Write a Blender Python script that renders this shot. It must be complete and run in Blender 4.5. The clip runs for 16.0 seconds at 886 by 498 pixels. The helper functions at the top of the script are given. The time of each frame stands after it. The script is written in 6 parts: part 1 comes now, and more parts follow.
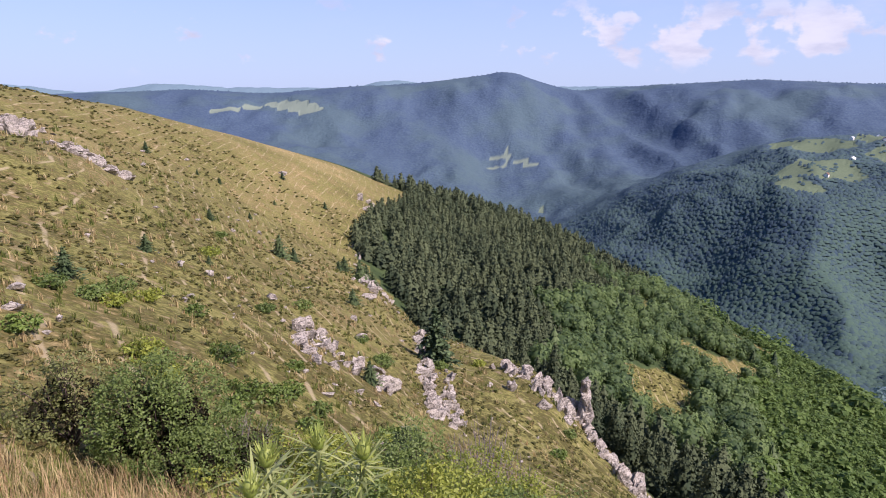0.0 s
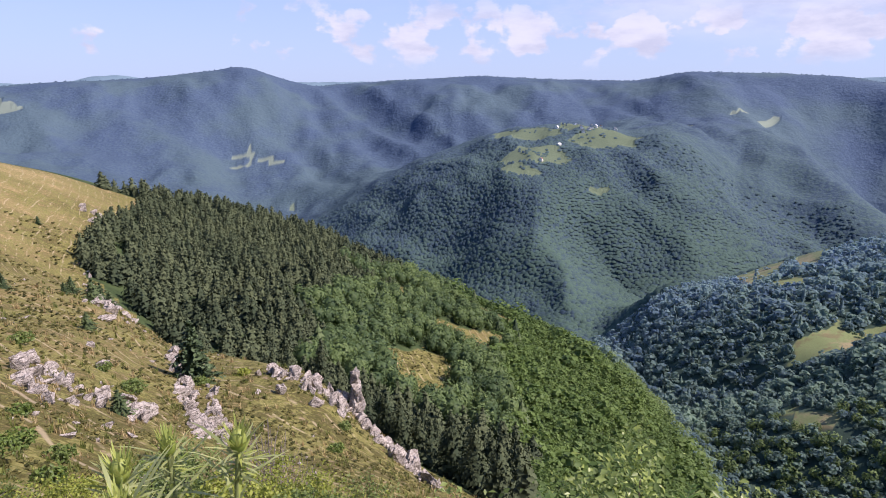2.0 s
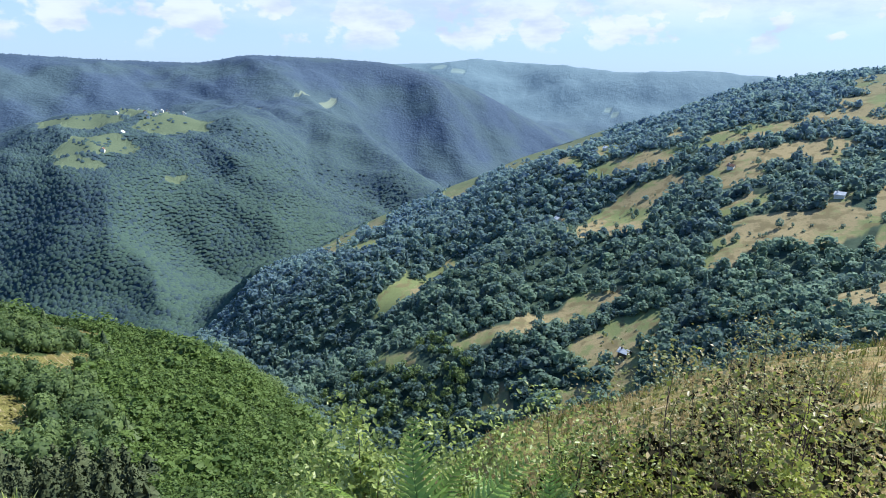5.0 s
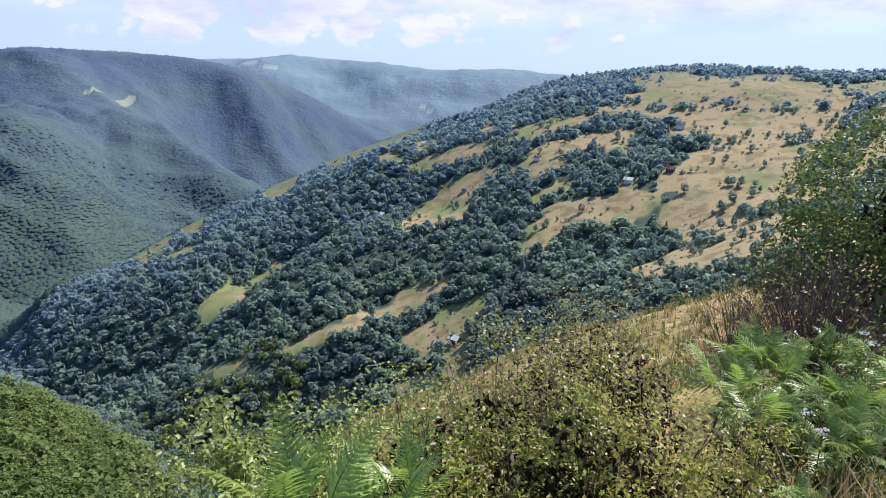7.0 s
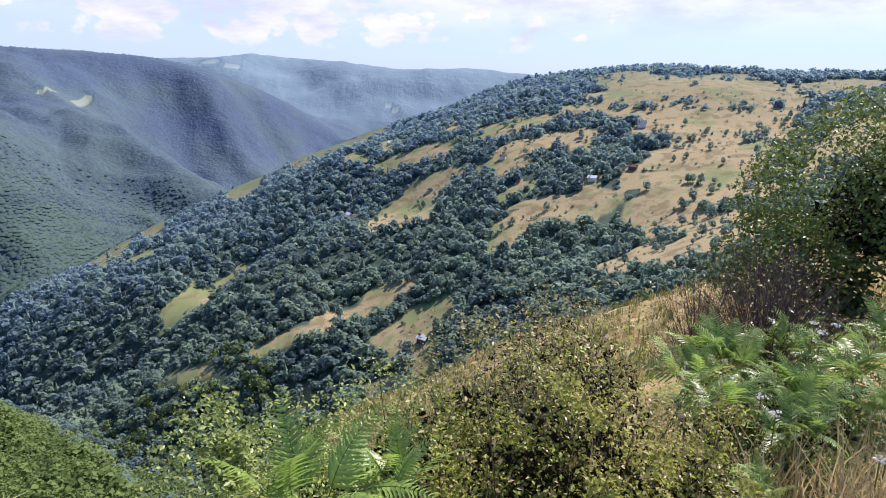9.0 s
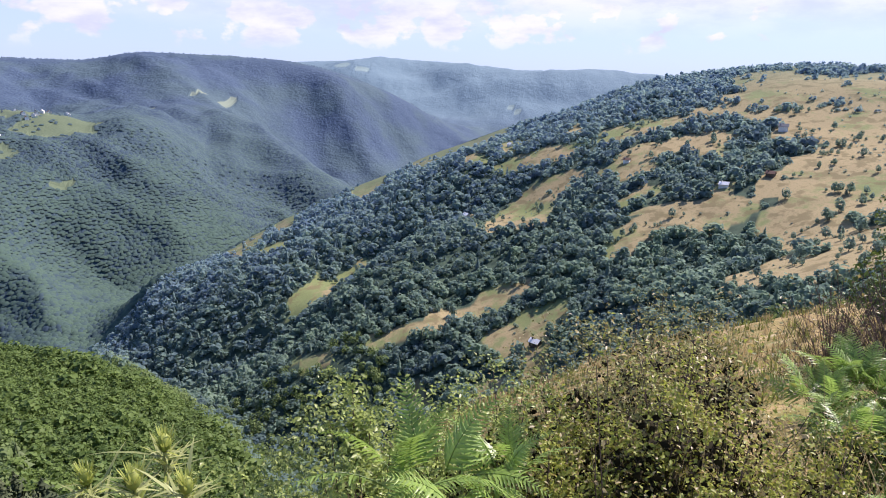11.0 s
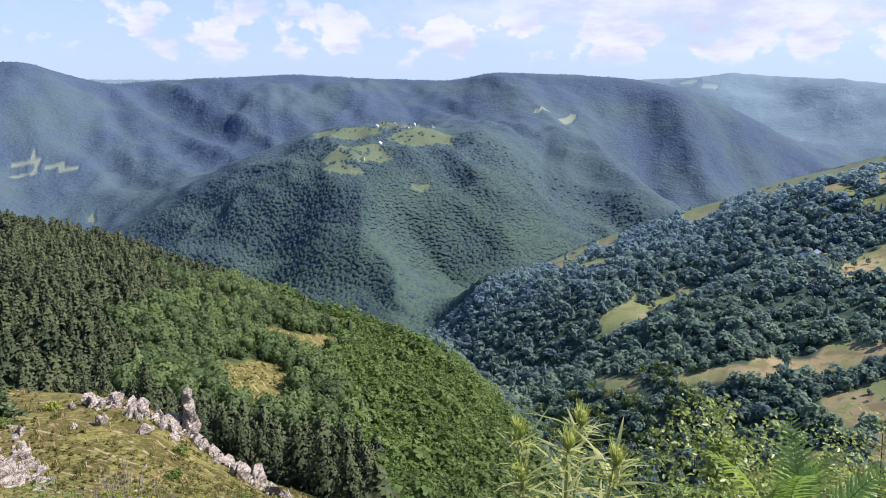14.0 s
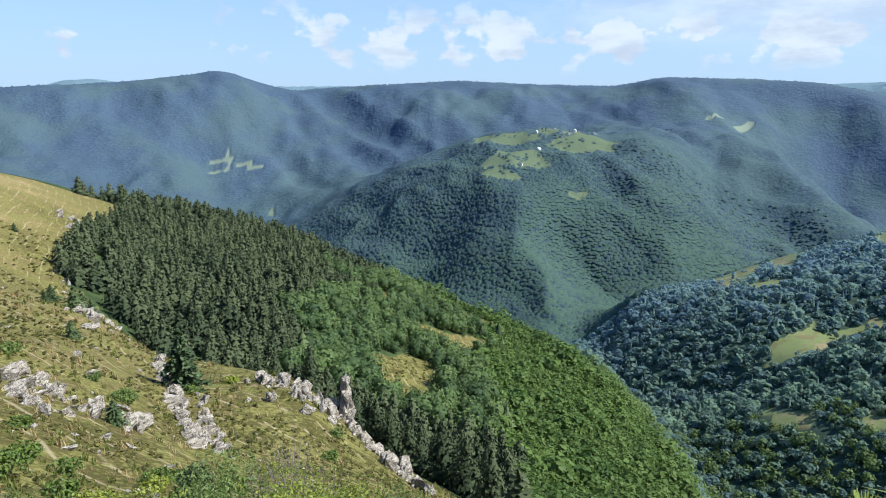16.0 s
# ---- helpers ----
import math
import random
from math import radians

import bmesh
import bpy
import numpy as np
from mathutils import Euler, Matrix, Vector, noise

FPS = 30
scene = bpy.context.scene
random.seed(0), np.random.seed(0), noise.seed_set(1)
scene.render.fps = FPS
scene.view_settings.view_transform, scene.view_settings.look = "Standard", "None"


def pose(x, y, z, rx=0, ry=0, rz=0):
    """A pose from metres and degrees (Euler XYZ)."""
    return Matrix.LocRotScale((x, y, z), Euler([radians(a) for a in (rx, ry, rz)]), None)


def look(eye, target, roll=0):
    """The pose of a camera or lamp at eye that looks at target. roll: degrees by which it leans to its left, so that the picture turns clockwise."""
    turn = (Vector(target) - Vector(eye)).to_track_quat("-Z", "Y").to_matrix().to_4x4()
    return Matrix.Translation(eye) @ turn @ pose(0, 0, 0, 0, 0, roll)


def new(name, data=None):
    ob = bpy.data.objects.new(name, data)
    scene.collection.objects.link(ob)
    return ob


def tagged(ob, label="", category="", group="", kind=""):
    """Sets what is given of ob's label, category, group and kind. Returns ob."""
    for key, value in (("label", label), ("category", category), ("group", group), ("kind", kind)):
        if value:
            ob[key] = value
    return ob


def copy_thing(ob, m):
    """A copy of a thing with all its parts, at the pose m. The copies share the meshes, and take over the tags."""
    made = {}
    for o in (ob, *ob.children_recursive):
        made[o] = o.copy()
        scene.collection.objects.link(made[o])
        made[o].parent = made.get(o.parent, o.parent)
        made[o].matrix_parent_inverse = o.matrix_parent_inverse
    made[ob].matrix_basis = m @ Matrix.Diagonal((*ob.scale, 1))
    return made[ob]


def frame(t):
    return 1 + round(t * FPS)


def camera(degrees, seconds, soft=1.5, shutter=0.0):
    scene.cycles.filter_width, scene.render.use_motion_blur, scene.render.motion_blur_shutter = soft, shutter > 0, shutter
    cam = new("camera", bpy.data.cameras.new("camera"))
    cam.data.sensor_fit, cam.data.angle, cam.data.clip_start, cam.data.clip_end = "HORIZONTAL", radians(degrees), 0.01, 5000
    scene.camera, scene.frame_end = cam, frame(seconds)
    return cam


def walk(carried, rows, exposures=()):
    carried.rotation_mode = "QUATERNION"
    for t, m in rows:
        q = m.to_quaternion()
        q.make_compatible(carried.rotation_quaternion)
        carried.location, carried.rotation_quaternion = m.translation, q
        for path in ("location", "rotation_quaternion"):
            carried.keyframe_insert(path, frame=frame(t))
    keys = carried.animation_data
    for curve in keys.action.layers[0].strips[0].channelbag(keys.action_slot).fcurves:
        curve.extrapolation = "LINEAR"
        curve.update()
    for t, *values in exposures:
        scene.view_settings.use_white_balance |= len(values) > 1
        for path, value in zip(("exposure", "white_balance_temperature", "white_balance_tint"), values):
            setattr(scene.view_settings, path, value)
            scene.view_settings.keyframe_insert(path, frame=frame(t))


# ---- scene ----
# The eye at the start is the origin; z is measured from it, y points the way the camera first looks.
cam = camera(69.4, 16.0, soft=1.0)
walk(cam, [
    (0.0, pose(0.000, -0.000, -0.000, 76.00, -0.00, 0.00)),
    (0.5, pose(-0.032, 0.030, -0.019, 75.98, 0.10, -4.15)),
    (1.0, pose(-0.064, 0.072, -0.061, 75.95, 0.10, -9.20)),
    (1.5, pose(-0.121, 0.111, -0.100, 75.87, -0.05, -16.30)),
    (2.0, pose(-0.148, 0.100, -0.094, 75.62, 0.07, -22.35)),
    (2.5, pose(-0.164, 0.125, -0.092, 75.46, 0.01, -29.79)),
    (3.0, pose(-0.218, 0.121, -0.086, 75.19, -0.19, -39.48)),
    (3.5, pose(-0.257, 0.125, -0.083, 74.64, -0.41, -47.04)),
    (4.0, pose(-0.330, 0.119, -0.062, 74.51, -0.52, -51.00)),
    (4.5, pose(-0.356, 0.124, -0.038, 74.36, -0.54, -53.85)),
    (5.0, pose(-0.380, 0.134, -0.033, 74.40, -0.72, -58.84)),
    (5.2, pose(-0.389, 0.136, -0.035, 74.38, -0.79, -61.20)),
    (7.3, pose(-0.563, 0.101, 0.002, 74.35, -1.09, -75.47)),
    (7.5, pose(-0.574, 0.099, 0.012, 74.31, -1.02, -75.83)),
    (8.0, pose(-0.592, 0.116, 0.019, 74.33, -1.21, -77.18)),
    (8.2, pose(-0.606, 0.123, 0.020, 74.40, -1.23, -77.83)),
    (10.3, pose(-0.723, 0.111, 0.040, 74.38, -1.00, -75.75)),
    (10.5, pose(-0.733, 0.106, 0.047, 74.39, -0.95, -73.45)),
    (11.0, pose(-0.746, 0.106, 0.049, 74.34, -0.79, -67.09)),
    (11.5, pose(-0.759, 0.114, 0.054, 74.56, -0.87, -61.23)),
    (12.0, pose(-0.809, 0.124, 0.061, 74.80, -0.82, -56.68)),
    (12.5, pose(-0.859, 0.120, 0.067, 74.89, -0.57, -51.52)),
    (13.0, pose(-0.878, 0.128, 0.064, 75.00, -0.41, -46.97)),
    (13.5, pose(-0.905, 0.153, 0.061, 75.24, -0.33, -42.78)),
    (14.0, pose(-0.946, 0.172, 0.067, 75.58, -0.27, -38.12)),
    (14.5, pose(-0.990, 0.197, 0.075, 75.70, -0.18, -33.78)),
    (15.0, pose(-1.033, 0.251, 0.083, 75.79, -0.17, -29.89)),
    (15.5, pose(-1.033, 0.338, 0.071, 75.86, -0.16, -27.47)),
    (16.0, pose(-1.113, 0.397, 0.071, 76.02, -0.09, -24.13)),
], [(0.0, 0.45, 6300, 27), (3.0, 0.52, 6250, 26), (3.6, 0.61, 6050, 11), (5.2, 0.64, 5900, 6), (6.6, 0.62, 6200, 14), (8.0, 0.72, 6250, 22),
    (13.3, 0.67, 6450, 24), (14.2, 0.60, 6250, 15), (15.0, 0.58, 6100, 7), (16.0, 0.54, 6000, 2)])

# ---- light ----
SUN_AZ, SUN_EL = 121.0, 46.0


def direction(az, el):
    a, e = radians(az), radians(el)
    return Vector((math.sin(a) * math.cos(e), math.cos(a) * math.cos(e), math.sin(e)))


sun = new("sun", bpy.data.lights.new("sun", "SUN"))
sun.data.energy, sun.data.angle, sun.data.color = 5.0, radians(0.53), (1.0, 0.93, 0.82)
sun.matrix_world = look(direction(SUN_AZ, SUN_EL) * 50, (0, 0, 0))


class Tree:
    """Short hand for building a node tree."""

    def __init__(self, nt):
        self.nt = nt
        nt.nodes.clear()

    def node(self, kind, **inputs):
        n = self.nt.nodes.new(kind)
        for k, v in inputs.items():
            key = int(k[1:]) if k[0] == "i" and k[1:].isdigit() else k.replace("_", " ")
            sock = n.inputs[key]
            if isinstance(v, bpy.types.NodeSocket):
                self.nt.links.new(v, sock)
            elif isinstance(v, (tuple, list)) and len(v) == 3 and sock.type == "RGBA":
                sock.default_value = (*v, 1)
            else:
                sock.default_value = v
        return n

    def math(self, op, a, b=0.0, clamp=False):
        n = self.node("ShaderNodeMath", i0=a, i1=b)
        n.operation, n.use_clamp = op, clamp
        return n.outputs[0]

    def mix(self, fac, a, b, how="MIX"):
        n = self.nt.nodes.new("ShaderNodeMix")
        n.data_type, n.blend_type = "RGBA", how
        for sock, v in ((n.inputs[0], fac), (n.inputs[6], a), (n.inputs[7], b)):
            if isinstance(v, bpy.types.NodeSocket):
                self.nt.links.new(v, sock)
            else:
                sock.default_value = (*v, 1) if isinstance(v, (tuple, list)) else v
        return n.outputs[2]

    def ramp(self, fac, lo, hi):
        n = self.node("ShaderNodeMapRange", Value=fac, i1=lo, i2=hi)
        n.interpolation_type = "SMOOTHSTEP"
        return n.outputs[0]

    def noise(self, where, scale, detail=4.0, rough=0.55, out=0):
        n = self.node("ShaderNodeTexNoise", Vector=where, Scale=scale, Detail=detail, Roughness=rough)
        return n.outputs[out]


def make_world():
    world = bpy.data.worlds.new("sky")
    world.use_nodes = True
    scene.world = world
    t = Tree(world.node_tree)
    sky = t.node("ShaderNodeTexSky")
    sky.sky_type, sky.sun_disc = "NISHITA", False
    sky.sun_elevation, sky.sun_rotation = radians(SUN_EL), radians(SUN_AZ)
    sky.altitude, sky.air_density, sky.dust_density, sky.ozone_density = 900, 1.0, 0.8, 3.0
    way = t.node("ShaderNodeTexCoord").outputs["Generated"]
    sep = t.node("ShaderNodeSeparateXYZ", Vector=way)
    up = sep.outputs[2]
    # cumulus low over the far ridges
    low = t.node("ShaderNodeMapping", Vector=way, Scale=(1, 1, 1.45)).outputs[0]
    puffs = t.noise(low, 16.0, 8.0, 0.52)
    band = t.math("MULTIPLY", t.ramp(up, 0.015, 0.05), t.ramp(up, 0.15, 0.08))
    side = t.node("ShaderNodeVectorMath", i0=way, i1=tuple(direction(52, 0)))
    side.operation = "DOT_PRODUCT"
    cumulus = t.ramp(t.math("ADD", puffs, t.math("MULTIPLY", t.math("MULTIPLY", band, t.ramp(side.outputs[1], 0.62, 0.98)), 0.19)), 0.61, 0.70)
    cumulus = t.math("MULTIPLY", cumulus, band)
    # a broken sheet higher up, thicker towards the sun
    high = t.node("ShaderNodeMapping", Vector=way, Scale=(1, 1, 3.2)).outputs[0]
    sheet = t.noise(high, 5.0, 8.0, 0.6)
    toward = t.node("ShaderNodeVectorMath", i0=way, i1=tuple(direction(95, 12)))
    toward.operation = "DOT_PRODUCT"
    thick = t.ramp(toward.outputs[1], 0.2, 0.98)
    veil = t.ramp(t.math("ADD", sheet, t.math("MULTIPLY", thick, 0.26)), 0.50, 0.72)
    veil = t.math("MULTIPLY", veil, t.ramp(up, 0.03, 0.12))
    veil = t.math("MULTIPLY", veil, t.math("ADD", t.math("MULTIPLY", thick, 0.95), 0.10), True)
    cloud = t.math("MAXIMUM", cumulus, veil)
    haze = t.math("MULTIPLY", t.ramp(up, 0.42, -0.02), 0.85)
    white = t.mix(t.ramp(t.noise(high, 7.0, 7.0, 0.6), 0.35, 0.62), (3.7, 3.95, 4.8), (5.3, 5.4, 5.85))
    clear = t.mix(1.0, sky.outputs[0], (0.63, 0.82, 1.02), "MULTIPLY")
    colour = t.mix(haze, clear, (3.35, 4.15, 5.6))
    colour = t.mix(t.math("MULTIPLY", cloud, 0.85), colour, white)
    bg = t.node("ShaderNodeBackground", Color=colour, Strength=0.118)
    out = t.node("ShaderNodeOutputWorld", Surface=bg.outputs[0])
    return world


make_world()

# ---- shape of the land: crest and valley lines as (bearing, distance, elevation) seen from the origin ----
NEAR = [(-60, 3, -30), (-40, 3, -37), (0, 3, -42), (15, 3, -44), (50, 3, -43), (70, 3, -39), (90, 3, -34), (120, 3, -31), (140, 3, -29)]
DROP = [(-60, 9, -18), (-45, 9, -27), (-35, 9, -33), (-25, 9, -35.5), (0, 9, -39), (15, 9, -42), (25, 9, -43), (45, 7, -43), (64, 5, -39.5), (76, 5, -36), (90, 5, -31), (104, 5, -25.5), (120, 5, -21), (140, 5, -19)]
STAND = [(-60, 20, -5), (-45, 20, -14), (-30, 20, -21.5), (-20, 20, -26), (-10, 20, -31), (0, 20, -34), (12, 20, -38.5), (25, 18, -41.5),
         (45, 12, -42.5), (64, 8, -38), (76, 8, -33), (90, 8, -27), (104, 8, -21), (120, 8, -17), (140, 8, -14)]
SLOPE = [(-60, 45, 0), (-45, 45, -5), (-30, 45, -11.5), (-25, 45, -13.5), (-12, 48, -20), (0, 45, -28), (12, 44, -31.5), (20, 40, -35.5),
         (30, 29, -39.5), (45, 18, -41), (64, 12, -34), (76, 13, -30), (90, 14, -24), (104, 16, -18.3), (120, 18, -13), (140, 19, -9.5)]
BROW = [(-60, 62, 3), (-45, 65, 0), (-30, 75, -4.6), (-22, 88, -9), (-14.7, 105, -13.4), (-7.5, 112, -16.2), (-4.3, 92, -19.6), (-2.2, 83, -21.5), (0.8, 78, -22.3), (3.3, 75, -23),
        (5.9, 72, -23.8), (7.5, 71, -24.3), (9.5, 70, -25), (14.6, 66, -29.5), (20, 58, -33.5), (30, 40, -38.5), (45, 24, -40), (64, 16, -31.5), (76, 18, -28), (86, 20, -23.5), (91, 21, -21.8),
        (104, 24, -16.5), (120, 28, -10), (140, 30, -6)]
GULLY = [(-60, 90, 2), (-45, 92, 0), (-30, 105, -3.6), (-22, 120, -7.2), (-14.7, 140, -11), (-7.5, 145, -15.2), (-3, 125, -20.5), (0, 120, -23.4),
         (9, 115, -26.5), (14.6, 112, -28.5), (20, 108, -31), (30, 105, -34), (37, 100, -37), (45, 90, -41), (55, 80, -43), (64, 75, -40),
         (76, 75, -36), (86, 75, -31), (91, 75, -28), (104, 80, -21), (120, 85, -13), (140, 90, -8)]
HOME_CREST = [(-60, 130, 4), (-45, 135, 2), (-33.8, 150, 0.34), (-26.7, 190, -1.35), (-18.5, 225, -3.74), (-9.2, 250, -6.8), (-2.8, 270, -9.4),
              (0.8, 280, -10.1), (3.4, 282, -10.6), (5.9, 285, -11.4), (11, 290, -12.9), (15.6, 290, -15.5), (21, 285, -17.55), (27.7, 280, -20.1), (30.3, 275, -20.85),
              (37, 255, -23.6), (41.5, 240, -26.8), (44.5, 225, -29.6), (47, 205, -32), (50, 185, -36), (56, 165, -38), (64, 150, -38), (76, 150, -34),
              (86, 150, -29.5), (91, 150, -26.8), (104, 150, -20), (120, 150, -12), (140, 150, -7)]
FLOOR = [(-60, 700, -16), (-30, 900, -17), (0, 1000, -19.5), (15, 980, -20), (25, 900, -20.4), (31, 800, -20.8), (37, 560, -22.3), (44.8, 380, -26.4),
         (48.3, 310, -30), (56, 255, -33.5), (64, 235, -34.5), (76, 225, -31.5), (86, 215, -27), (91, 210, -24), (104, 200, -17.5), (120, 190, -11), (140, 180, -6.5)]
EAST_FACE = [(-60, 800, -15.5), (0, 1030, -18.9), (15, 1020, -19.2), (25, 950, -19.2), (31, 860, -20), (36, 620, -22), (37.5, 590, -22.2), (42, 550, -20.5), (48, 480, -19.8),
             (56, 440, -18.2), (64, 420, -16.8), (76, 400, -14.8), (86, 380, -13), (94, 370, -11.5), (104, 350, -10), (120, 330, -7), (140, 300, -4)]
EAST_CREST = [(-60, 900, -15), (0, 1070, -18.3), (15, 1060, -18.4), (25, 1000, -18), (31, 930, -18.8), (36, 680, -21.6), (37.5, 640, -21.6), (42, 660, -17.15),
              (46.3, 700, -15.95), (49.7, 720, -14.35), (53.8, 740, -12.65), (59.4, 770, -10.3), (64.2, 790, -8.4), (70, 810, -6), (73, 825, -4.8), (81, 850, -2.2),
              (84.3, 860, -0.9), (89.5, 870, -0.1), (94.4, 860, 0.6), (101, 840, 0.4), (111, 800, 0.4), (140, 700, 0.8)]
BACK_VALLEY = [(-60, 1200, -13), (0, 1150, -17.3), (11, 1120, -17), (20, 1110, -15.5), (28, 1090, -13.5), (32, 1080, -14.2), (36, 1000, -17.6), (42, 960, -18.3),
               (50, 980, -17.5), (55, 1020, -16.3), (60, 1080, -14.6), (70, 1350, -11), (85, 1900, -5.5), (110, 2000, -4), (140, 2000, -3)]
MID_SHOULDER = [(-60, 1500, -10), (-20, 1500, -11), (0, 1500, -13), (6, 1450, -13.6), (11.6, 1300, -14.2), (20, 1250, -11), (25, 1250, -9), (28, 1260, -7.7), (32, 1260, -7.7),
                (38, 1250, -9.3), (44, 1280, -10), (48, 1330, -11.2), (51, 1340, -12.6), (55, 1320, -12.9), (58.6, 1300, -13), (62, 1290, -13), (70, 1600, -10), (85, 2800, -4.7), (110, 2800, -3.5), (140, 2800, -3)]
MID_TOP = [(-60, 2000, -5), (-20, 2000, -5.5), (-10, 1950, -6.5), (0, 1900, -9), (6, 1800, -10.9), (9, 1700, -11.6), (11.6, 1600, -11.1), (15.6, 1600, -8.7), (20.6, 1600, -6.2),
           (24.6, 1600, -4.9), (27.6, 1600, -3.9), (33, 1620, -3.5), (37, 1640, -4.0), (39, 1650, -4.4), (42.8, 1700, -3.8), (46, 1780, -3.3), (48.5, 1830, -2.9), (50.4, 1800, -3.9), (52.5, 1720, -5.7),
           (54.8, 1640, -7.4), (56.6, 1570, -8.9), (58.6, 1500, -10.3), (62, 1450, -11.6), (70, 1900, -9), (85, 3200, -4), (110, 3200, -3), (140, 3200, -3)]
SADDLE = [(-60, 2400, -3.6), (-20, 2300, -4), (-10, 2250, -5), (0, 2200, -6.5), (9, 2100, -8.6), (12, 2000, -9.2), (20.6, 1950, -7), (27.6, 1950, -5.2), (33, 1980, -4.8), (39, 1980, -3.7),
          (46, 2050, -2.7), (48.5, 2150, -3.4), (50.4, 2120, -5), (52.5, 2080, -7.4), (55, 2050, -9.4), (57, 2050, -10.6), (60, 2050, -11.2), (64, 2300, -9), (68, 2700, -6.6), (85, 3300, -4.2),
          (110, 3300, -3.2), (140, 3300, -3)]
FAR_CREST = [(-60, 3000, -0.5), (-34, 3000, -0.4), (-20.8, 3000, 0.0), (-15, 2900, -0.35), (-9, 2800, 0.15), (-2.2, 2900, 0.5), (3.2, 2900, 1.1), (5.7, 2900, 1.6), (8.1, 2950, 0.65),
             (10.5, 3000, -0.1), (17, 3000, 0.28), (25, 2900, 0.75), (33, 2900, 0.42), (39.3, 2900, 0.3), (42, 2800, 1.05), (49.5, 2800, 0.85), (54, 2800, 0.6), (59, 2800, -0.6),
             (63.5, 2900, -2.4), (68.5, 3000, -5.3), (72, 3100, -6.3), (85, 3400, -4.5), (110, 3400, -3.5), (140, 3400, -3)]
BEYOND = [(-60, 3600, -2.2), (0, 3600, -2), (50, 3600, -2.5), (56, 3500, -3.2), (62, 3500, -3.9), (70, 3500, -4.6), (85, 3700, -4), (140, 3700, -3)]
LAST_CREST = [(-60, 4500, 0.2), (-33, 4500, 0.35), (-28.5, 4500, -0.25), (-23.5, 4500, 0.5), (-19, 4500, 0.2), (-8, 4500, 0.1), (-4.5, 4500, 0.85), (0, 4500, 0.3), (10, 4500, 0.25), (30, 4500, 0.2),
              (50, 4500, 0.2), (56.5, 4500, 0.5), (62.5, 4500, 0.8), (67, 4500, 0.7), (70.5, 4500, 0.22), (76, 4500, -0.05), (80.5, 4500, 0.25), (85, 4500, -0.2), (110, 4500, -0.4), (140, 4500, -0.2)]
LINES = [NEAR, DROP, STAND, SLOPE, BROW, GULLY, HOME_CREST, FLOOR, EAST_FACE, EAST_CREST, BACK_VALLEY, MID_SHOULDER, MID_TOP, SADDLE, FAR_CREST, BEYOND, LAST_CREST]


def lattice(x, y, seed=0):
    """Smooth value noise in 0..1 on a unit lattice, for arrays."""
    xi, yi = np.floor(x).astype(np.int64), np.floor(y).astype(np.int64)
    fx, fy = x - xi, y - yi
    fx, fy = fx * fx * (3 - 2 * fx), fy * fy * (3 - 2 * fy)

    def at(i, j):
        h = (i * 374761393 + j * 668265263 + seed * 974634777) & 0xFFFFFFFF
        h = ((h ^ (h >> 13)) * 1274126177) & 0xFFFFFFFF
        return ((h ^ (h >> 16)) & 0xFFFF) / 65535.0
    return (at(xi, yi) * (1 - fx) + at(xi + 1, yi) * fx) * (1 - fy) + (at(xi, yi + 1) * (1 - fx) + at(xi + 1, yi + 1) * fx) * fy


def fractal(x, y, seed=0, octaves=4):
    total, amp, size = 0.0, 0.5, 0.0
    for o in range(octaves):
        total = total + amp * lattice(x * 2 ** o + 17.3 * o, y * 2 ** o - 9.1 * o, seed + o)
        size, amp = size + amp, amp * 0.5
    return total / size


def step(x, lo, hi):
    u = np.clip((x - lo) / (hi - lo), 0, 1)
    return u * u * (3 - 2 * u)


AZ = np.concatenate([np.arange(-42, 118, 0.3), np.arange(118, 318, 2.5)])
RINGS = np.concatenate([[0.0], 0.5 * 800.0 ** (np.arange(150) / 150.0), 400 * (4950 / 400.0) ** (np.arange(170) / 169.0)])


def line_at(line, az, column):
    """Distance (1) or height (2) of a crest or valley line at each bearing, rounded off a little."""
    a = np.array([p[0] for p in line] + [300.0])
    r = np.array([p[1] for p in line] + [line[0][1]], float)
    e = np.array([p[2] for p in line] + [line[0][2]], float)
    v = r if column == 1 else r * np.tan(np.radians(e))
    spread = [(-1.2, 0.2), (-0.6, 0.25), (0, 0.1), (0.6, 0.25), (1.2, 0.2)]
    wrap = lambda q: (q + 60) % 360 - 60
    return sum(w * np.interp(wrap(az + d), a, v) for d, w in spread)


def profile(az):
    rs = np.stack([np.zeros_like(az)] + [line_at(l, az, 1) for l in LINES] + [np.full_like(az, 5000.0)])
    zs = np.stack([np.full_like(az, -1.6)] + [line_at(l, az, 2) for l in LINES] + [np.full_like(az, -250.0)])
    return rs, zs


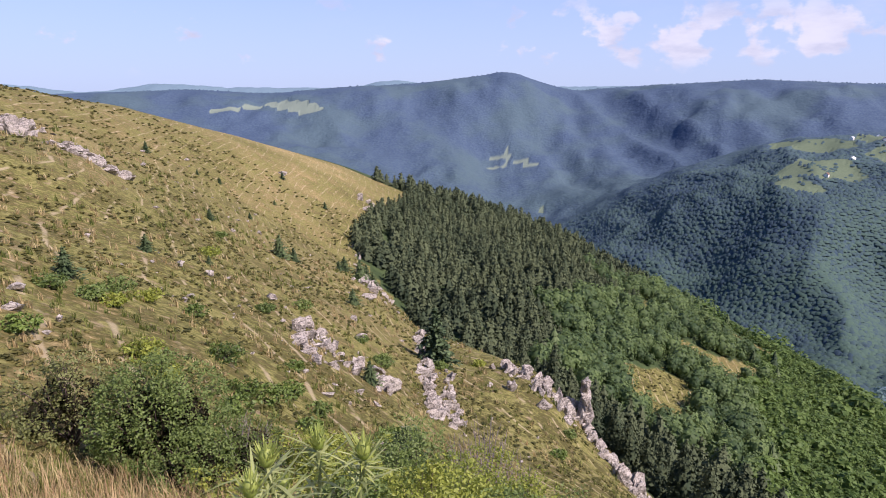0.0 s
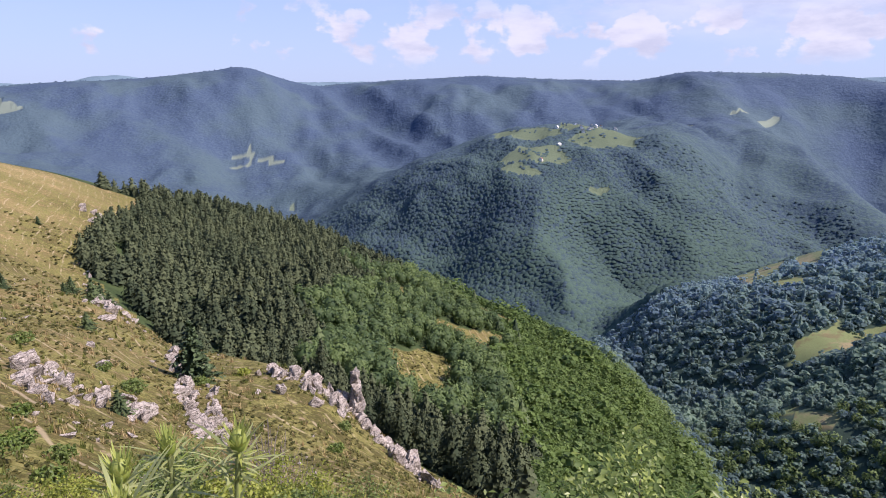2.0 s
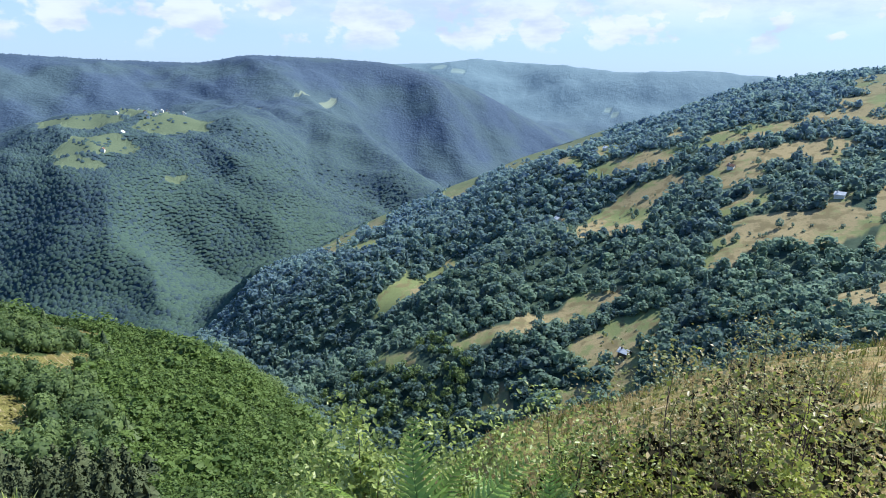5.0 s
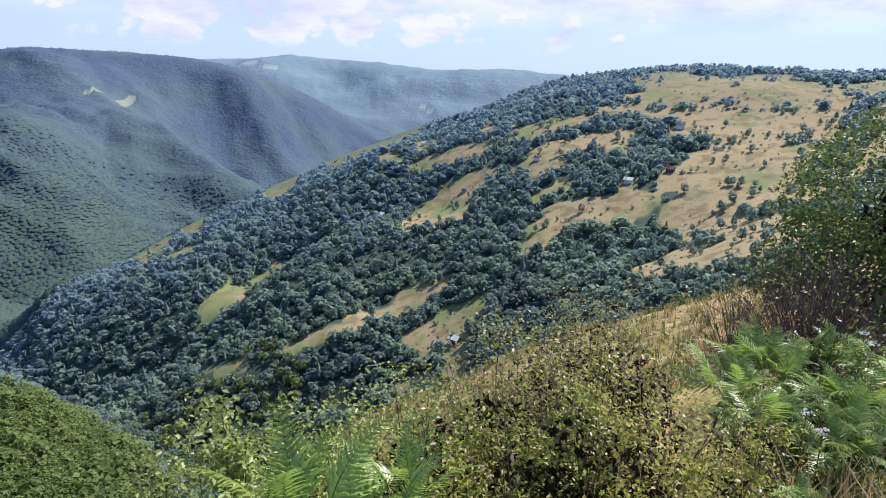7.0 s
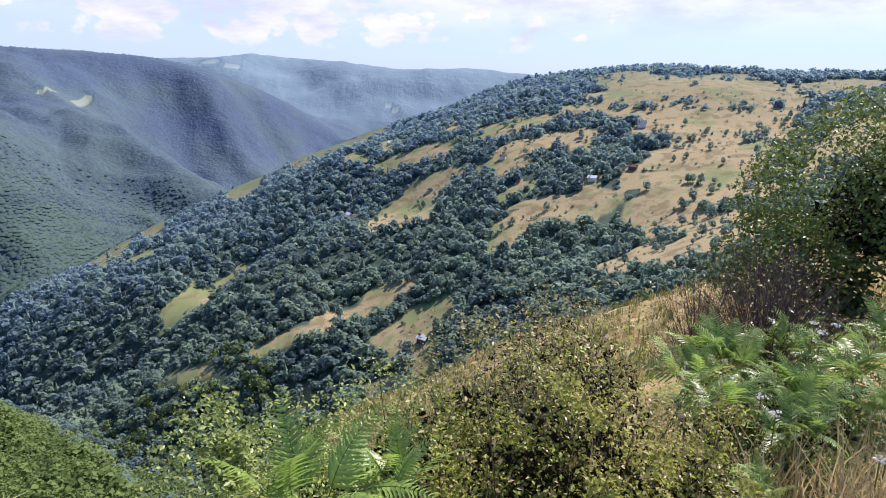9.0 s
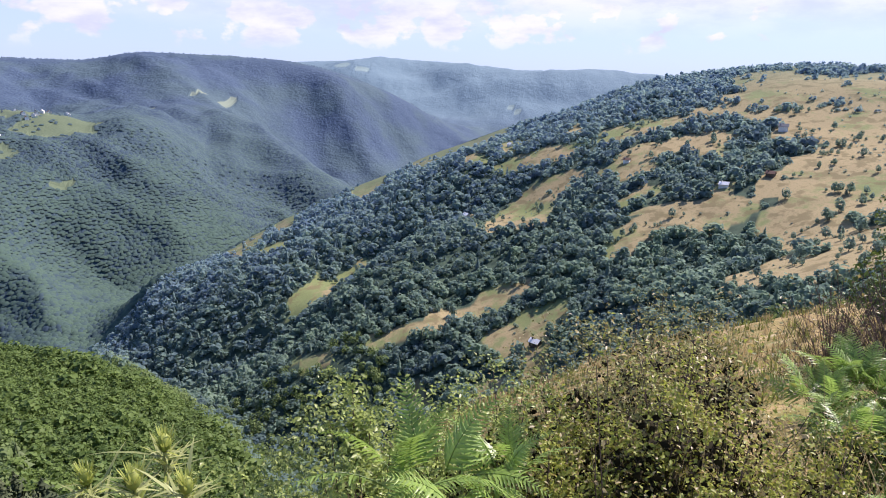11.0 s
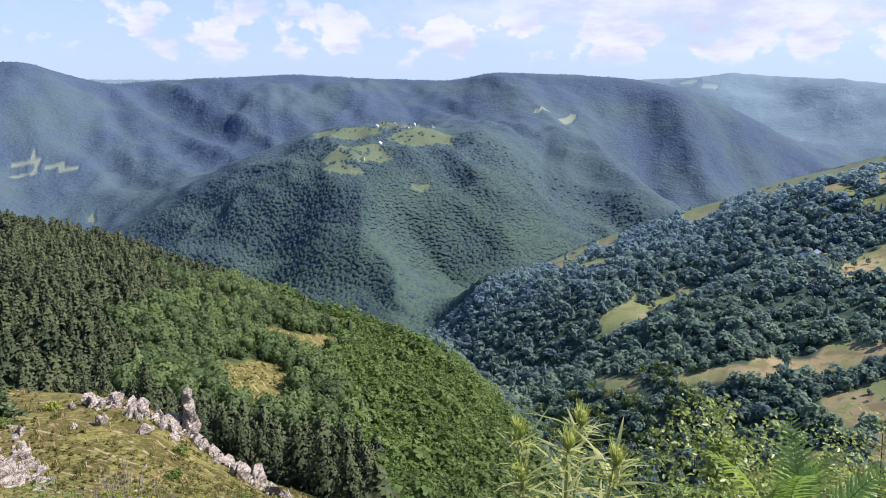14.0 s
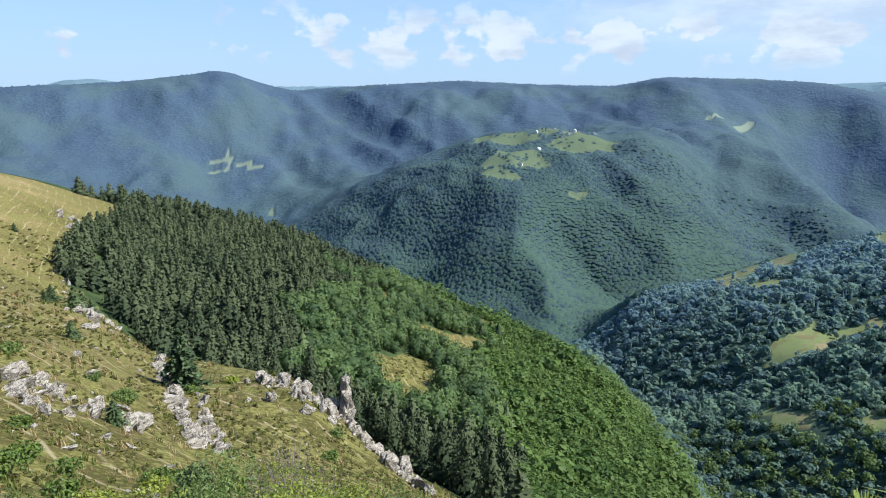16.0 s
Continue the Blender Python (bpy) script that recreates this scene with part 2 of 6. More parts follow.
def land(az):
    """Heights on RINGS for each bearing: a monotone cubic through the crest and valley lines."""
    rs, zs = profile(az)
    h = np.maximum(np.diff(rs, axis=0), 0.5)
    d = np.diff(zs, axis=0) / h
    m = np.zeros_like(zs)
    w1, w2 = 2 * h[1:] + h[:-1], h[1:] + 2 * h[:-1]
    same = d[:-1] * d[1:] > 0
    safe = np.where(same, d[:-1], 1.0), np.where(same, d[1:], 1.0)
    m[1:-1] = np.where(same, (w1 + w2) / (w1 / safe[0] + w2 / safe[1]), 0.0)
    m[0], m[-1] = d[0], d[-1]
    out = np.zeros((len(az), len(RINGS)))
    for i in range(len(az)):
        k = np.clip(np.searchsorted(rs[:, i], RINGS, side="right") - 1, 0, len(rs) - 2)
        u = np.clip((RINGS - rs[k, i]) / h[k, i], 0, 1)
        hh = h[k, i]
        out[i] = ((2 * u ** 3 - 3 * u ** 2 + 1) * zs[k, i] + (u ** 3 - 2 * u ** 2 + u) * hh * m[k, i]
                  + (3 * u ** 2 - 2 * u ** 3) * zs[k + 1, i] + (u ** 3 - u ** 2) * hh * m[k + 1, i])
    return out


GRID = land(AZ)
PX = np.sin(np.radians(AZ))[:, None] * RINGS[None, :]
PY = np.cos(np.radians(AZ))[:, None] * RINGS[None, :]


# side spurs (+) and gullies (-) as height, half width and a line of (bearing, distance) in plan
SPURS = [
    (34, 95, [(30.5, 1270), (30.8, 1172), (30.8, 1098), (30.4, 1010), (30.2, 930)]),
    (-30, 75, [(32.4, 1240), (34.2, 1175), (36.3, 1121), (38.4, 1065), (40.3, 1009)]),
    (-24, 85, [(28.6, 1245), (26.3, 1199), (23.9, 1176), (21.6, 1154), (19.7, 1117)]),
    (18, 80, [(27.3, 1264), (24.5, 1266), (21.4, 1254), (18.3, 1233)]),
    (30, 110, [(39.9, 1900), (42.4, 1553), (44.4, 1476), (46.0, 1411), (48.0, 1340), (49.8, 1260)]),
    (-62, 110, [(47.4, 1900), (47.1, 1692), (47.0, 1551), (47.6, 1466), (48.7, 1420), (50.4, 1370)]),
    (45, 151, [(5.7, 2850), (8.6, 2790), (11.4, 2640), (13.5, 2431), (15.3, 2214), (16.4, 2000)]),
    (-36, 122, [(11.0, 2900), (13.7, 2631), (16.3, 2376), (18.7, 2130)]),
    (33, 108, [(15.3, 2900), (18.2, 2690), (20.2, 2417), (21.9, 2180)]),
    (18, 86, [(22.8, 2780), (23.5, 2495), (23.2, 2250)]),
    (33, 108, [(1.4, 2850), (0.9, 2535), (1.3, 2353), (2.0, 2119), (2.6, 1950)]),
    (-27, 86, [(3.2, 2700), (3.8, 2436), (4.5, 2222), (5.1, 1946)]),
    (24, 101, [(3.7, 2774), (5.3, 2461), (8.0, 2279), (10.8, 1943)]),
    (30, 122, [(-6.7, 2800), (-4.9, 2546), (-2.1, 2333), (-0.6, 2100)]),
    (-20, 101, [(-3.6, 2700), (-1.9, 2500), (-0.4, 2330)]),
    (24, 158, [(-13.7, 2691), (-9.1, 2336), (-7.2, 2000)]),
    (18, 101, [(28.5, 2780), (31.0, 2450), (32.5, 2200)]),
    (-20, 101, [(31.5, 2750), (34.5, 2500), (36.0, 2200)]),
    (20, 101, [(42.0, 2700), (43.5, 2450), (45.0, 2200)]),
    (-36, 115, [(51.9, 2720), (54.7, 2428), (56.7, 2190), (58.2, 2060)]),
    (24, 101, [(55.5, 2740), (57.7, 2581), (59.7, 2370), (61.3, 2120)]),
    (-20, 94, [(60.0, 2760), (61.8, 2600), (63.5, 2400)]),
    (60, 260, [(57.0, 4350), (61.0, 4050), (64.0, 3800)]),
    (70, 260, [(66.0, 4350), (69.0, 4050), (71.0, 3800)]),
    (-70, 220, [(62.5, 4380), (65.5, 4100), (67.0, 3850)]),
    (60, 240, [(76.0, 4400), (76.5, 4100), (77.0, 3850)]),
    (-27, 48, [(63.5, 540), (62.4, 520), (57.8, 443), (53.2, 420), (48.0, 425), (43.0, 430)]),
    (17, 36, [(70.0, 507), (64.8, 448), (60.1, 405), (55.4, 370)]),
    (13, 34, [(72.0, 335), (69.8, 322), (61.3, 313), (53.7, 318), (47.5, 335)]),
    (-14, 60, [(66.0, 560), (72.0, 520), (78.0, 470)]),
    (12, 60, [(60.0, 620), (66.0, 640), (73.0, 620)]),
    (-10, 40, [(86.0, 300), (92.0, 345), (97.0, 400)]),
]


def spur_height(x, y):
    total = np.zeros_like(x)
    for height, width, line in SPURS:
        pts = [(r * math.sin(math.radians(a)), r * math.cos(math.radians(a))) for a, r in line]
        box = 3 * width
        near = ((x > min(p[0] for p in pts) - box) & (x < max(p[0] for p in pts) + box)
                & (y > min(p[1] for p in pts) - box) & (y < max(p[1] for p in pts) + box))
        qx, qy = x[near], y[near]
        best, along, run = np.full_like(qx, 1e9), np.zeros_like(qx), 0.0
        whole = sum(math.dist(p, q) for p, q in zip(pts, pts[1:]))
        for p, q in zip(pts, pts[1:]):
            size = math.dist(p, q)
            u = np.clip(((qx - p[0]) * (q[0] - p[0]) + (qy - p[1]) * (q[1] - p[1])) / size ** 2, 0, 1)
            d = np.hypot(qx - p[0] - u * (q[0] - p[0]), qy - p[1] - u * (q[1] - p[1]))
            along = np.where(d < best, (run + u * size) / whole, along)
            best = np.minimum(best, d)
            run += size
        best = best * (0.8 + 0.5 * fractal(qx / width, qy / width, 61))
        form = np.maximum(1 - best / (1.8 * width), 0)
        form = form ** 1.05
        total[near] += height * form * (0.04 + 0.96 * step(along, 0, 0.35)) * (1 - 0.6 * step(along, 0.75, 1))
    return total


def roughen():
    """Hollows, spurs and gullies on top of the main lines."""
    r = RINGS[None, :] + 0 * PX
    a = AZ[:, None] + 0 * PX
    g = 0.10 * (fractal(PX / 1.1, PY / 1.1, 3) - 0.5) * step(r, 1, 4) * step(-r, -60, -20)
    g = g + 0.9 * (fractal(PX / 9, PY / 9, 5) - 0.5) * step(r, 5, 20) * step(-r, -260, -120)
    g = g + 3.0 * (fractal(PX / 38, PY / 38, 8) - 0.5) * step(r, 30, 90) * step(-r, -330, -200)
    g = g + 16 * (fractal(PX / 110, PY / 110, 11) - 0.5) * step(r, 260, 420) * step(-r, -1100, -700)
    ridged = 1 - np.abs(2 * fractal(PX / 330, PY / 330, 71, 3) - 1)
    rays = 1 - np.abs(2 * fractal((a - 0.011 * (2900 - r)) / 3.6 + 0.9 * fractal(PX / 500, PY / 500, 72, 3), r / 2500, 77, 2) - 1)
    blend = step(r, 1600, 2000) * (1 - step(r, 3000, 3300))
    ridged = ridged + blend * 0.75 * (rays - ridged)
    sharp = 1 - np.abs(2 * fractal(PX / 105 + 3, PY / 105, 73, 2) - 1)
    crest = line_at(FAR_CREST, AZ, 1)[:, None]
    far = step(r, 950, 1300) * (1 - 0.92 * step(np.abs(r - crest), 200, 30)) * (1 - 0.5 * step(r, 3300, 4200) )
    g = g + far * ((24 + 20 * blend) * (ridged - 0.75) + 24 * (sharp - 0.75) + 9 * (fractal(PX / 60, PY / 60, 75, 3) - 0.5))
    g = g + spur_height(PX, PY)
    return g


GRID = GRID + roughen()


def ground_z(x, y):
    """Height of the ground under points of the plan."""
    x, y = np.atleast_1d(np.asarray(x, float)), np.atleast_1d(np.asarray(y, float))
    az = np.degrees(np.arctan2(x, y))
    az = np.where(az < -42, az + 360, az)
    r = np.hypot(x, y)
    full = np.append(AZ, AZ[0] + 360)
    i = np.clip(np.searchsorted(full, az, side="right") - 1, 0, len(AZ) - 1)
    u = (az - full[i]) / (full[i + 1] - full[i])
    k = np.clip(np.searchsorted(RINGS, r, side="right") - 1, 0, len(RINGS) - 2)
    v = (r - RINGS[k]) / (RINGS[k + 1] - RINGS[k])
    j = (i + 1) % len(AZ)
    return (GRID[i, k] * (1 - u) + GRID[j, k] * u) * (1 - v) + (GRID[i, k + 1] * (1 - u) + GRID[j, k + 1] * u) * v


def in_sight(x, y, height, margin=0.03):
    """Whether something that tall at x, y rises over the nearer ground as seen from the origin."""
    slope = GRID[:, 1:] / RINGS[1:]
    ridge = np.maximum.accumulate(slope, axis=1)
    az = np.degrees(np.arctan2(x, y))
    i = np.clip(np.searchsorted(AZ, az), 0, len(AZ) - 1)
    r = np.hypot(x, y)
    k = np.clip(np.searchsorted(RINGS[1:], r * 0.96) - 1, 0, len(RINGS) - 2)
    return (ground_z(x, y) + height) / r > ridge[i, k] - margin

# ---- materials ----


def surface(name, build, rough=0.85, spec=0.25):
    """A material whose colour and bump come from build(tree, position)."""
    m = bpy.data.materials.new(name)
    m.use_nodes = True
    t = Tree(m.node_tree)
    where = t.node("ShaderNodeNewGeometry").outputs["Position"]
    colour, height, depth = build(t, where)
    bsdf = t.node("ShaderNodeBsdfPrincipled", Base_Color=colour, Roughness=rough)
    bsdf.inputs["Specular IOR Level"].default_value = spec
    if height is not None:
        bump = t.node("ShaderNodeBump", Height=height, Strength=0.8, Distance=depth)
        t.nt.links.new(bump.outputs[0], bsdf.inputs["Normal"])
    t.node("ShaderNodeOutputMaterial", Surface=bsdf.outputs[0])
    return m


def build_ground(t, where):
    cover = t.node("ShaderNodeAttribute")
    cover.attribute_name = "meadow"
    dry = t.node("ShaderNodeAttribute")
    dry.attribute_name = "dryness"
    cool = t.node("ShaderNodeAttribute")
    cool.attribute_name = "far_haze"
    big = t.noise(where, 0.035, 5.0, 0.6)
    patch = t.noise(where, 0.22, 4.0, 0.55)
    fine = t.noise(where, 3.0, 5.0, 0.7)
    speck = t.noise(where, 0.85, 3.0, 0.55)
    mottle = t.noise(where, 2.3, 3.0, 0.55)
    green = t.mix(t.ramp(fine, 0.3, 0.7), (0.085, 0.088, 0.022), (0.265, 0.235, 0.085))
    heath = t.mix(t.noise(where, 6.0, 3.0, 0.6), (0.040, 0.044, 0.012), (0.120, 0.100, 0.034))
    straw = t.mix(t.ramp(t.noise(where, 9.0, 4.0, 0.7), 0.3, 0.7), (0.20, 0.145, 0.060), (0.44, 0.335, 0.165))
    want = t.math("ADD", dry.outputs["Fac"], t.math("SUBTRACT", t.math("ADD", t.math("MULTIPLY", big, 0.7), t.math("ADD", t.math("MULTIPLY", patch, 0.6), t.math("ADD", t.math("MULTIPLY", mottle, 0.9), t.math("MULTIPLY", speck, 0.5)))), 1.36))
    grass = t.mix(t.ramp(t.math("ADD", t.math("MULTIPLY", patch, 0.35), t.math("ADD", t.math("MULTIPLY", speck, 0.3), t.math("MULTIPLY", mottle, 0.35))), 0.46, 0.54), green, heath)
    grass = t.mix(t.ramp(want, 0.26, 0.70), grass, straw)
    # sheep tracks along the contours
    drop = t.node("ShaderNodeSeparateXYZ", Vector=where).outputs[2]
    level = t.math("ADD", t.math("MULTIPLY", drop, 0.85), t.math("MULTIPLY", t.noise(where, 0.09, 3.0), 1.1))
    track = t.ramp(t.math("ABSOLUTE", t.math("SUBTRACT", t.math("FRACT", level), 0.5)), 0.085, 0.02)
    track = t.math("MULTIPLY", track, t.ramp(t.noise(where, 0.25, 5.0, 0.65), 0.46, 0.56))
    grass = t.mix(t.math("MULTIPLY", track, 0.6), grass, (0.42, 0.34, 0.22))
    bare = t.ramp(t.noise(where, 0.9, 3.0, 0.6), 0.61, 0.70)
    grass = t.mix(t.math("MULTIPLY", bare, 0.6), grass, (0.31, 0.225, 0.15))
    tufts = t.noise(where, 0.13, 4.0, 0.6)
    wood = t.mix(t.ramp(tufts, 0.35, 0.65), (0.026, 0.042, 0.018), (0.060, 0.086, 0.034))
    stands = t.ramp(t.noise(where, 0.0034, 4.0, 0.55), 0.42, 0.62)
    # far woods: air haze put into the colour, bluer with distance
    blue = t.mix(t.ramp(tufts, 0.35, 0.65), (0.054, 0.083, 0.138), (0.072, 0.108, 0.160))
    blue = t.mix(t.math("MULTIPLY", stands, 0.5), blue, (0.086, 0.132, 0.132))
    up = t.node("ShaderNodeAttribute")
    up.attribute_name = "far_blend"
    # village hill woods: part of the haze blue is in these colours
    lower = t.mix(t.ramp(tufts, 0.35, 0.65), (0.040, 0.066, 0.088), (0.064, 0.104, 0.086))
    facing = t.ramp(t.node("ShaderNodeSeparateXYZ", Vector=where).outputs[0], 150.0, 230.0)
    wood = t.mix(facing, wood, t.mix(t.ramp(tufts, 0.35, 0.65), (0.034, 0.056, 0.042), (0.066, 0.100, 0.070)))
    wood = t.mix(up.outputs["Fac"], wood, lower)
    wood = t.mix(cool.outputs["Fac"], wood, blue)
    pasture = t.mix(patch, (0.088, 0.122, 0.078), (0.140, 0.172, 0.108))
    # far pasture greyed to carry the haze
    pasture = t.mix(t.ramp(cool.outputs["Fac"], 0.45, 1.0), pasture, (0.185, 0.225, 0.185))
    # hay meadows of the facing slope: mown straw and green aftermath in broad patches
    hay = t.mix(fine, (0.225, 0.185, 0.100), (0.385, 0.315, 0.180))
    mown = t.mix(fine, (0.125, 0.165, 0.068), (0.235, 0.260, 0.115))
    fields = t.math("ADD", t.noise(where, 0.026, 3.0, 0.5), t.math("MULTIPLY", t.math("SUBTRACT", patch, 0.5), 0.35))
    fields = t.math("ADD", fields, t.math("MULTIPLY", t.math("SUBTRACT", dry.outputs["Fac"], 0.3), 0.55))
    fields = t.mix(t.ramp(fields, 0.41, 0.55), mown, hay)
    fields = t.mix(t.math("MULTIPLY", t.ramp(t.noise(where, 0.11, 4.0, 0.55), 0.50, 0.62), 0.7), fields, (0.150, 0.125, 0.066))
    fields = t.mix(t.math("MULTIPLY", t.ramp(speck, 0.56, 0.64), 0.5), fields, (0.17, 0.17, 0.085))
    grass = t.mix(facing, grass, fields)
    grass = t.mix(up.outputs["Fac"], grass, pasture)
    # last ridge: palest blue, haze painted into wood and grass
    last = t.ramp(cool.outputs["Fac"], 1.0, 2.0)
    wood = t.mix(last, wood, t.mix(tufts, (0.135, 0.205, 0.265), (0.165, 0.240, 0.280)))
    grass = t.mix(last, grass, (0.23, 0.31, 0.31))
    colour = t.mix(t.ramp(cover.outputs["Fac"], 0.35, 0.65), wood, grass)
    height = t.math("ADD", t.math("MULTIPLY", fine, 0.3), t.math("ADD", t.math("MULTIPLY", speck, 0.6), t.math("MULTIPLY", patch, 0.5)))
    # tree tops of the far woods
    tops = t.math("ADD", t.math("MULTIPLY", t.noise(where, 0.11, 3.0, 0.6), 14.0), t.math("MULTIPLY", t.noise(where, 0.02, 3.0, 0.6), 34.0))
    height = t.math("ADD", height, t.math("MULTIPLY", t.math("MULTIPLY", tops, up.outputs["Fac"]), t.math("SUBTRACT", 1.0, cover.outputs["Fac"])))
    return colour, height, 0.25


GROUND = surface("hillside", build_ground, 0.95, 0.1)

# ---- the ground ----


def bearing(x, y):
    az = np.degrees(np.arctan2(x, y))
    return np.where(az < -60, az + 360, az)


def treeline(r):
    return np.interp(r, [0, 95, 115, 160, 195, 255, 275, 280, 330], [-3, -5, -6.5, -8.2, -6.9, -2.8, -2.6, -30, -40])


# openings in the woods: centre, half length, half breadth, turn of the long axis
CLEARINGS = [
    (74, 246, 7, 6, -41), (80, 231, 12, 7, -54), (117, 238, 16, 12, -40), (84, 190, 13, 9, -75), (97, 196, 9, 6, 24), (55, 146, 20, 9, 70)]
# hay meadows of the facing slope
CLEARINGS += [
    (389, 263, 35, 18, 4), (287, 140, 30, 9, -52), (322, 111, 28, 9, -45), (297, 76, 26, 14, -42), (247, 117, 9, 7, -66), (258, 85, 11, 7, -63),
    (457, 131, 45, 33, -22), (514, 118, 26, 14, -85), (383, 39, 26, 15, -22), (404, 2, 40, 20, -98), (569, 144, 40, 20, -84), (592, 73, 25, 28, -72)]
CLEARINGS += [
    (534, 41, 39, 19, -49), (623, 5, 19, 18, -82), (718, -37, 40, 41, -48), (562, -108, 72, 46, -93), (461, -83, 45, 49, -88), (395, -76, 45, 25, -111),
    (343, -59, 75, 19, -156), (299, -26, 32, 16, -25), (285, -46, 31, 25, -145), (634, -190, 86, 38, -66), (497, 59, 22, 11, -114), (446, 45, 16, 8, -27)]
CLEARINGS += [(475, 374, 25, 14, -69), (264, 186, 24, 7, -94), (231, 1, 26, 8, -127), (635, -60, 70, 54, 0), (695, -119, 70, 60, 0), (540, 8, 24, 12, -70)]
# pastures of the village hill and of the far crests
CLEARINGS += [
    (762, 1350, 85, 55, -52), (925, 1340, 85, 50, 35), (906, 1215, 95, 52, 9), (689, 1171, 85, 55, 11), (622, 1113, 45, 18, -23), (747, 1021, 22, 10, -2),
    (1328, 1436, 60, 22, -116), (1726, 1508, 70, 14, 20), (1634, 1535, 47, 8, 9)]
CLEARINGS += [(-795, 2501, 117, 18, 32), (-590, 2543, 149, 44, -33), (3548, 1070, 57, 23, -114), (3683, 1345, 91, 13, -60), (3541, 2080, 110, 25, -80), (2720, 1390, 70, 25, -147)]
# small pastures of the far valley side, at reduced strength
FAINT_PASTURES = [(228, 2283, 30, 20, 0), (272, 2240, 32, 20, -20), (182, 2275, 20, 20, 0), (206, 2222, 34, 18, 0), (168, 2205, 20, 18, 0), (300, 2188, 36, 15, -10), (282, 1816, 14, 18, 0)]
# copses and tree groups standing in those meadows: centre and half breadth
COPSES = [
    (512, -41, 19), (605, -57, 12), (610, -87, 12), (502, -22, 12), (539, -8, 11), (494, -71, 6), (515, -84, 6), (533, -93, 6), (523, -110, 7), (592, -131, 10), (809, -91, 16),
    (422, -65, 5), (419, -73, 5), (415, -79, 4), (347, -68, 4), (290, -66, 7), (245, -50, 5), (545, -158, 14), (476, -150, 13), (447, -136, 10), (555, -184, 12)]
COPSES += [(456, -14, 8), (417, -40, 6), (577, 28, 10), (550, 45, 9), (646, 6, 12), (613, -31, 9), (427, 25, 7)]


def in_copse(x, y):
    near = np.zeros(np.shape(x), bool)
    for cx, cy, size in COPSES:
        near |= np.hypot(x - cx, y - cy) < size * (0.7 + 0.6 * fractal(x / 9, y / 9, 85))
    return near


HOMES = [(440, -8.6), (557, -47), (398, -97), (282, 69), (486, 183), (622, 189), (574, -194), (451, -35), (511, 61)]


def beside_house(x, y):
    """Ground kept open round a house and along the sight line to it from the origin."""
    near = np.zeros(np.shape(x), bool)
    for hx, hy in HOMES:
        d = math.hypot(hx, hy)
        ux, uy = hx / d, hy / d
        along, across = (x - hx) * ux + (y - hy) * uy, (x - hx) * uy - (y - hy) * ux
        near |= (np.abs(across) < 6.5) & (along > -34) & (along < 6)
    return near


def meadow(x, y):
    """1 on open grass, 0 under woods."""
    az, r = bearing(x, y), np.hypot(x, y)
    wob = 8 * (fractal(x / 30, y / 30, 41) - 0.5)
    brow = np.where(az < 25, line_at(BROW, az, 1) + 4 + 32 * step(-az, -6, -2), np.interp(az, [25, 40, 64, 80, 95, 110, 140], [55, 40, 45, 60, 75, 110, 160]))
    m = (r + wob * np.minimum(r / 60, 1) < brow) * 1.0
    left = (az + wob * 0.06 < treeline(r)) & (r < 272)
    m = np.maximum(m, left * 1.0)
    for cx, cy, a, b, rot in CLEARINGS + FAINT_PASTURES:
        c, s = math.cos(radians(rot)), math.sin(radians(rot))
        u, v = (x - cx) * c + (y - cy) * s, -(x - cx) * s + (y - cy) * c
        q = np.sqrt((u / a) ** 2 + (v / b) ** 2) + 1.1 * (fractal(x / a * 2.2, y / a * 2.2, 43) - 0.5)
        m = np.maximum(m, (1 - step(q, 0.85, 1.15)) * (0.68 if (cx, cy, a, b, rot) in FAINT_PASTURES else 1.0))
    field = step(az + 0.02 * (r - 500), 86, 97) * step(r, 280, 380)
    gaps = fractal(x / 42, y / 42, 95) < 0.20 + 0.07 * step(r, 380, 520) * step(az, 60, 72) + 0.16 * field
    east = (az > 39) & (az < 116) & (r > 150) & (r < line_at(EAST_CREST, az, 1) + 30)
    # hay strips along the shoulder of the facing hill
    rim = line_at(EAST_CREST, az, 1)
    breadth = np.interp(az, [47.5, 48.2, 50.8, 51.4, 52, 52.4, 53.8, 54.4, 58.8, 59.3, 61.8, 62.2, 64.4, 65.2, 69, 72.6, 73.4],
                        [0, 90, 90, 0, 0, 80, 80, 0, 0, 86, 86, 0, 0, 100, 110, 90, 0])
    strip = (rim - r < breadth * (0.7 + 0.6 * fractal(x / 30, y / 30, 49))) & (breadth > 2)
    return np.maximum(m, (((gaps | strip) & east) | beside_house(x, y)) * 1.0)


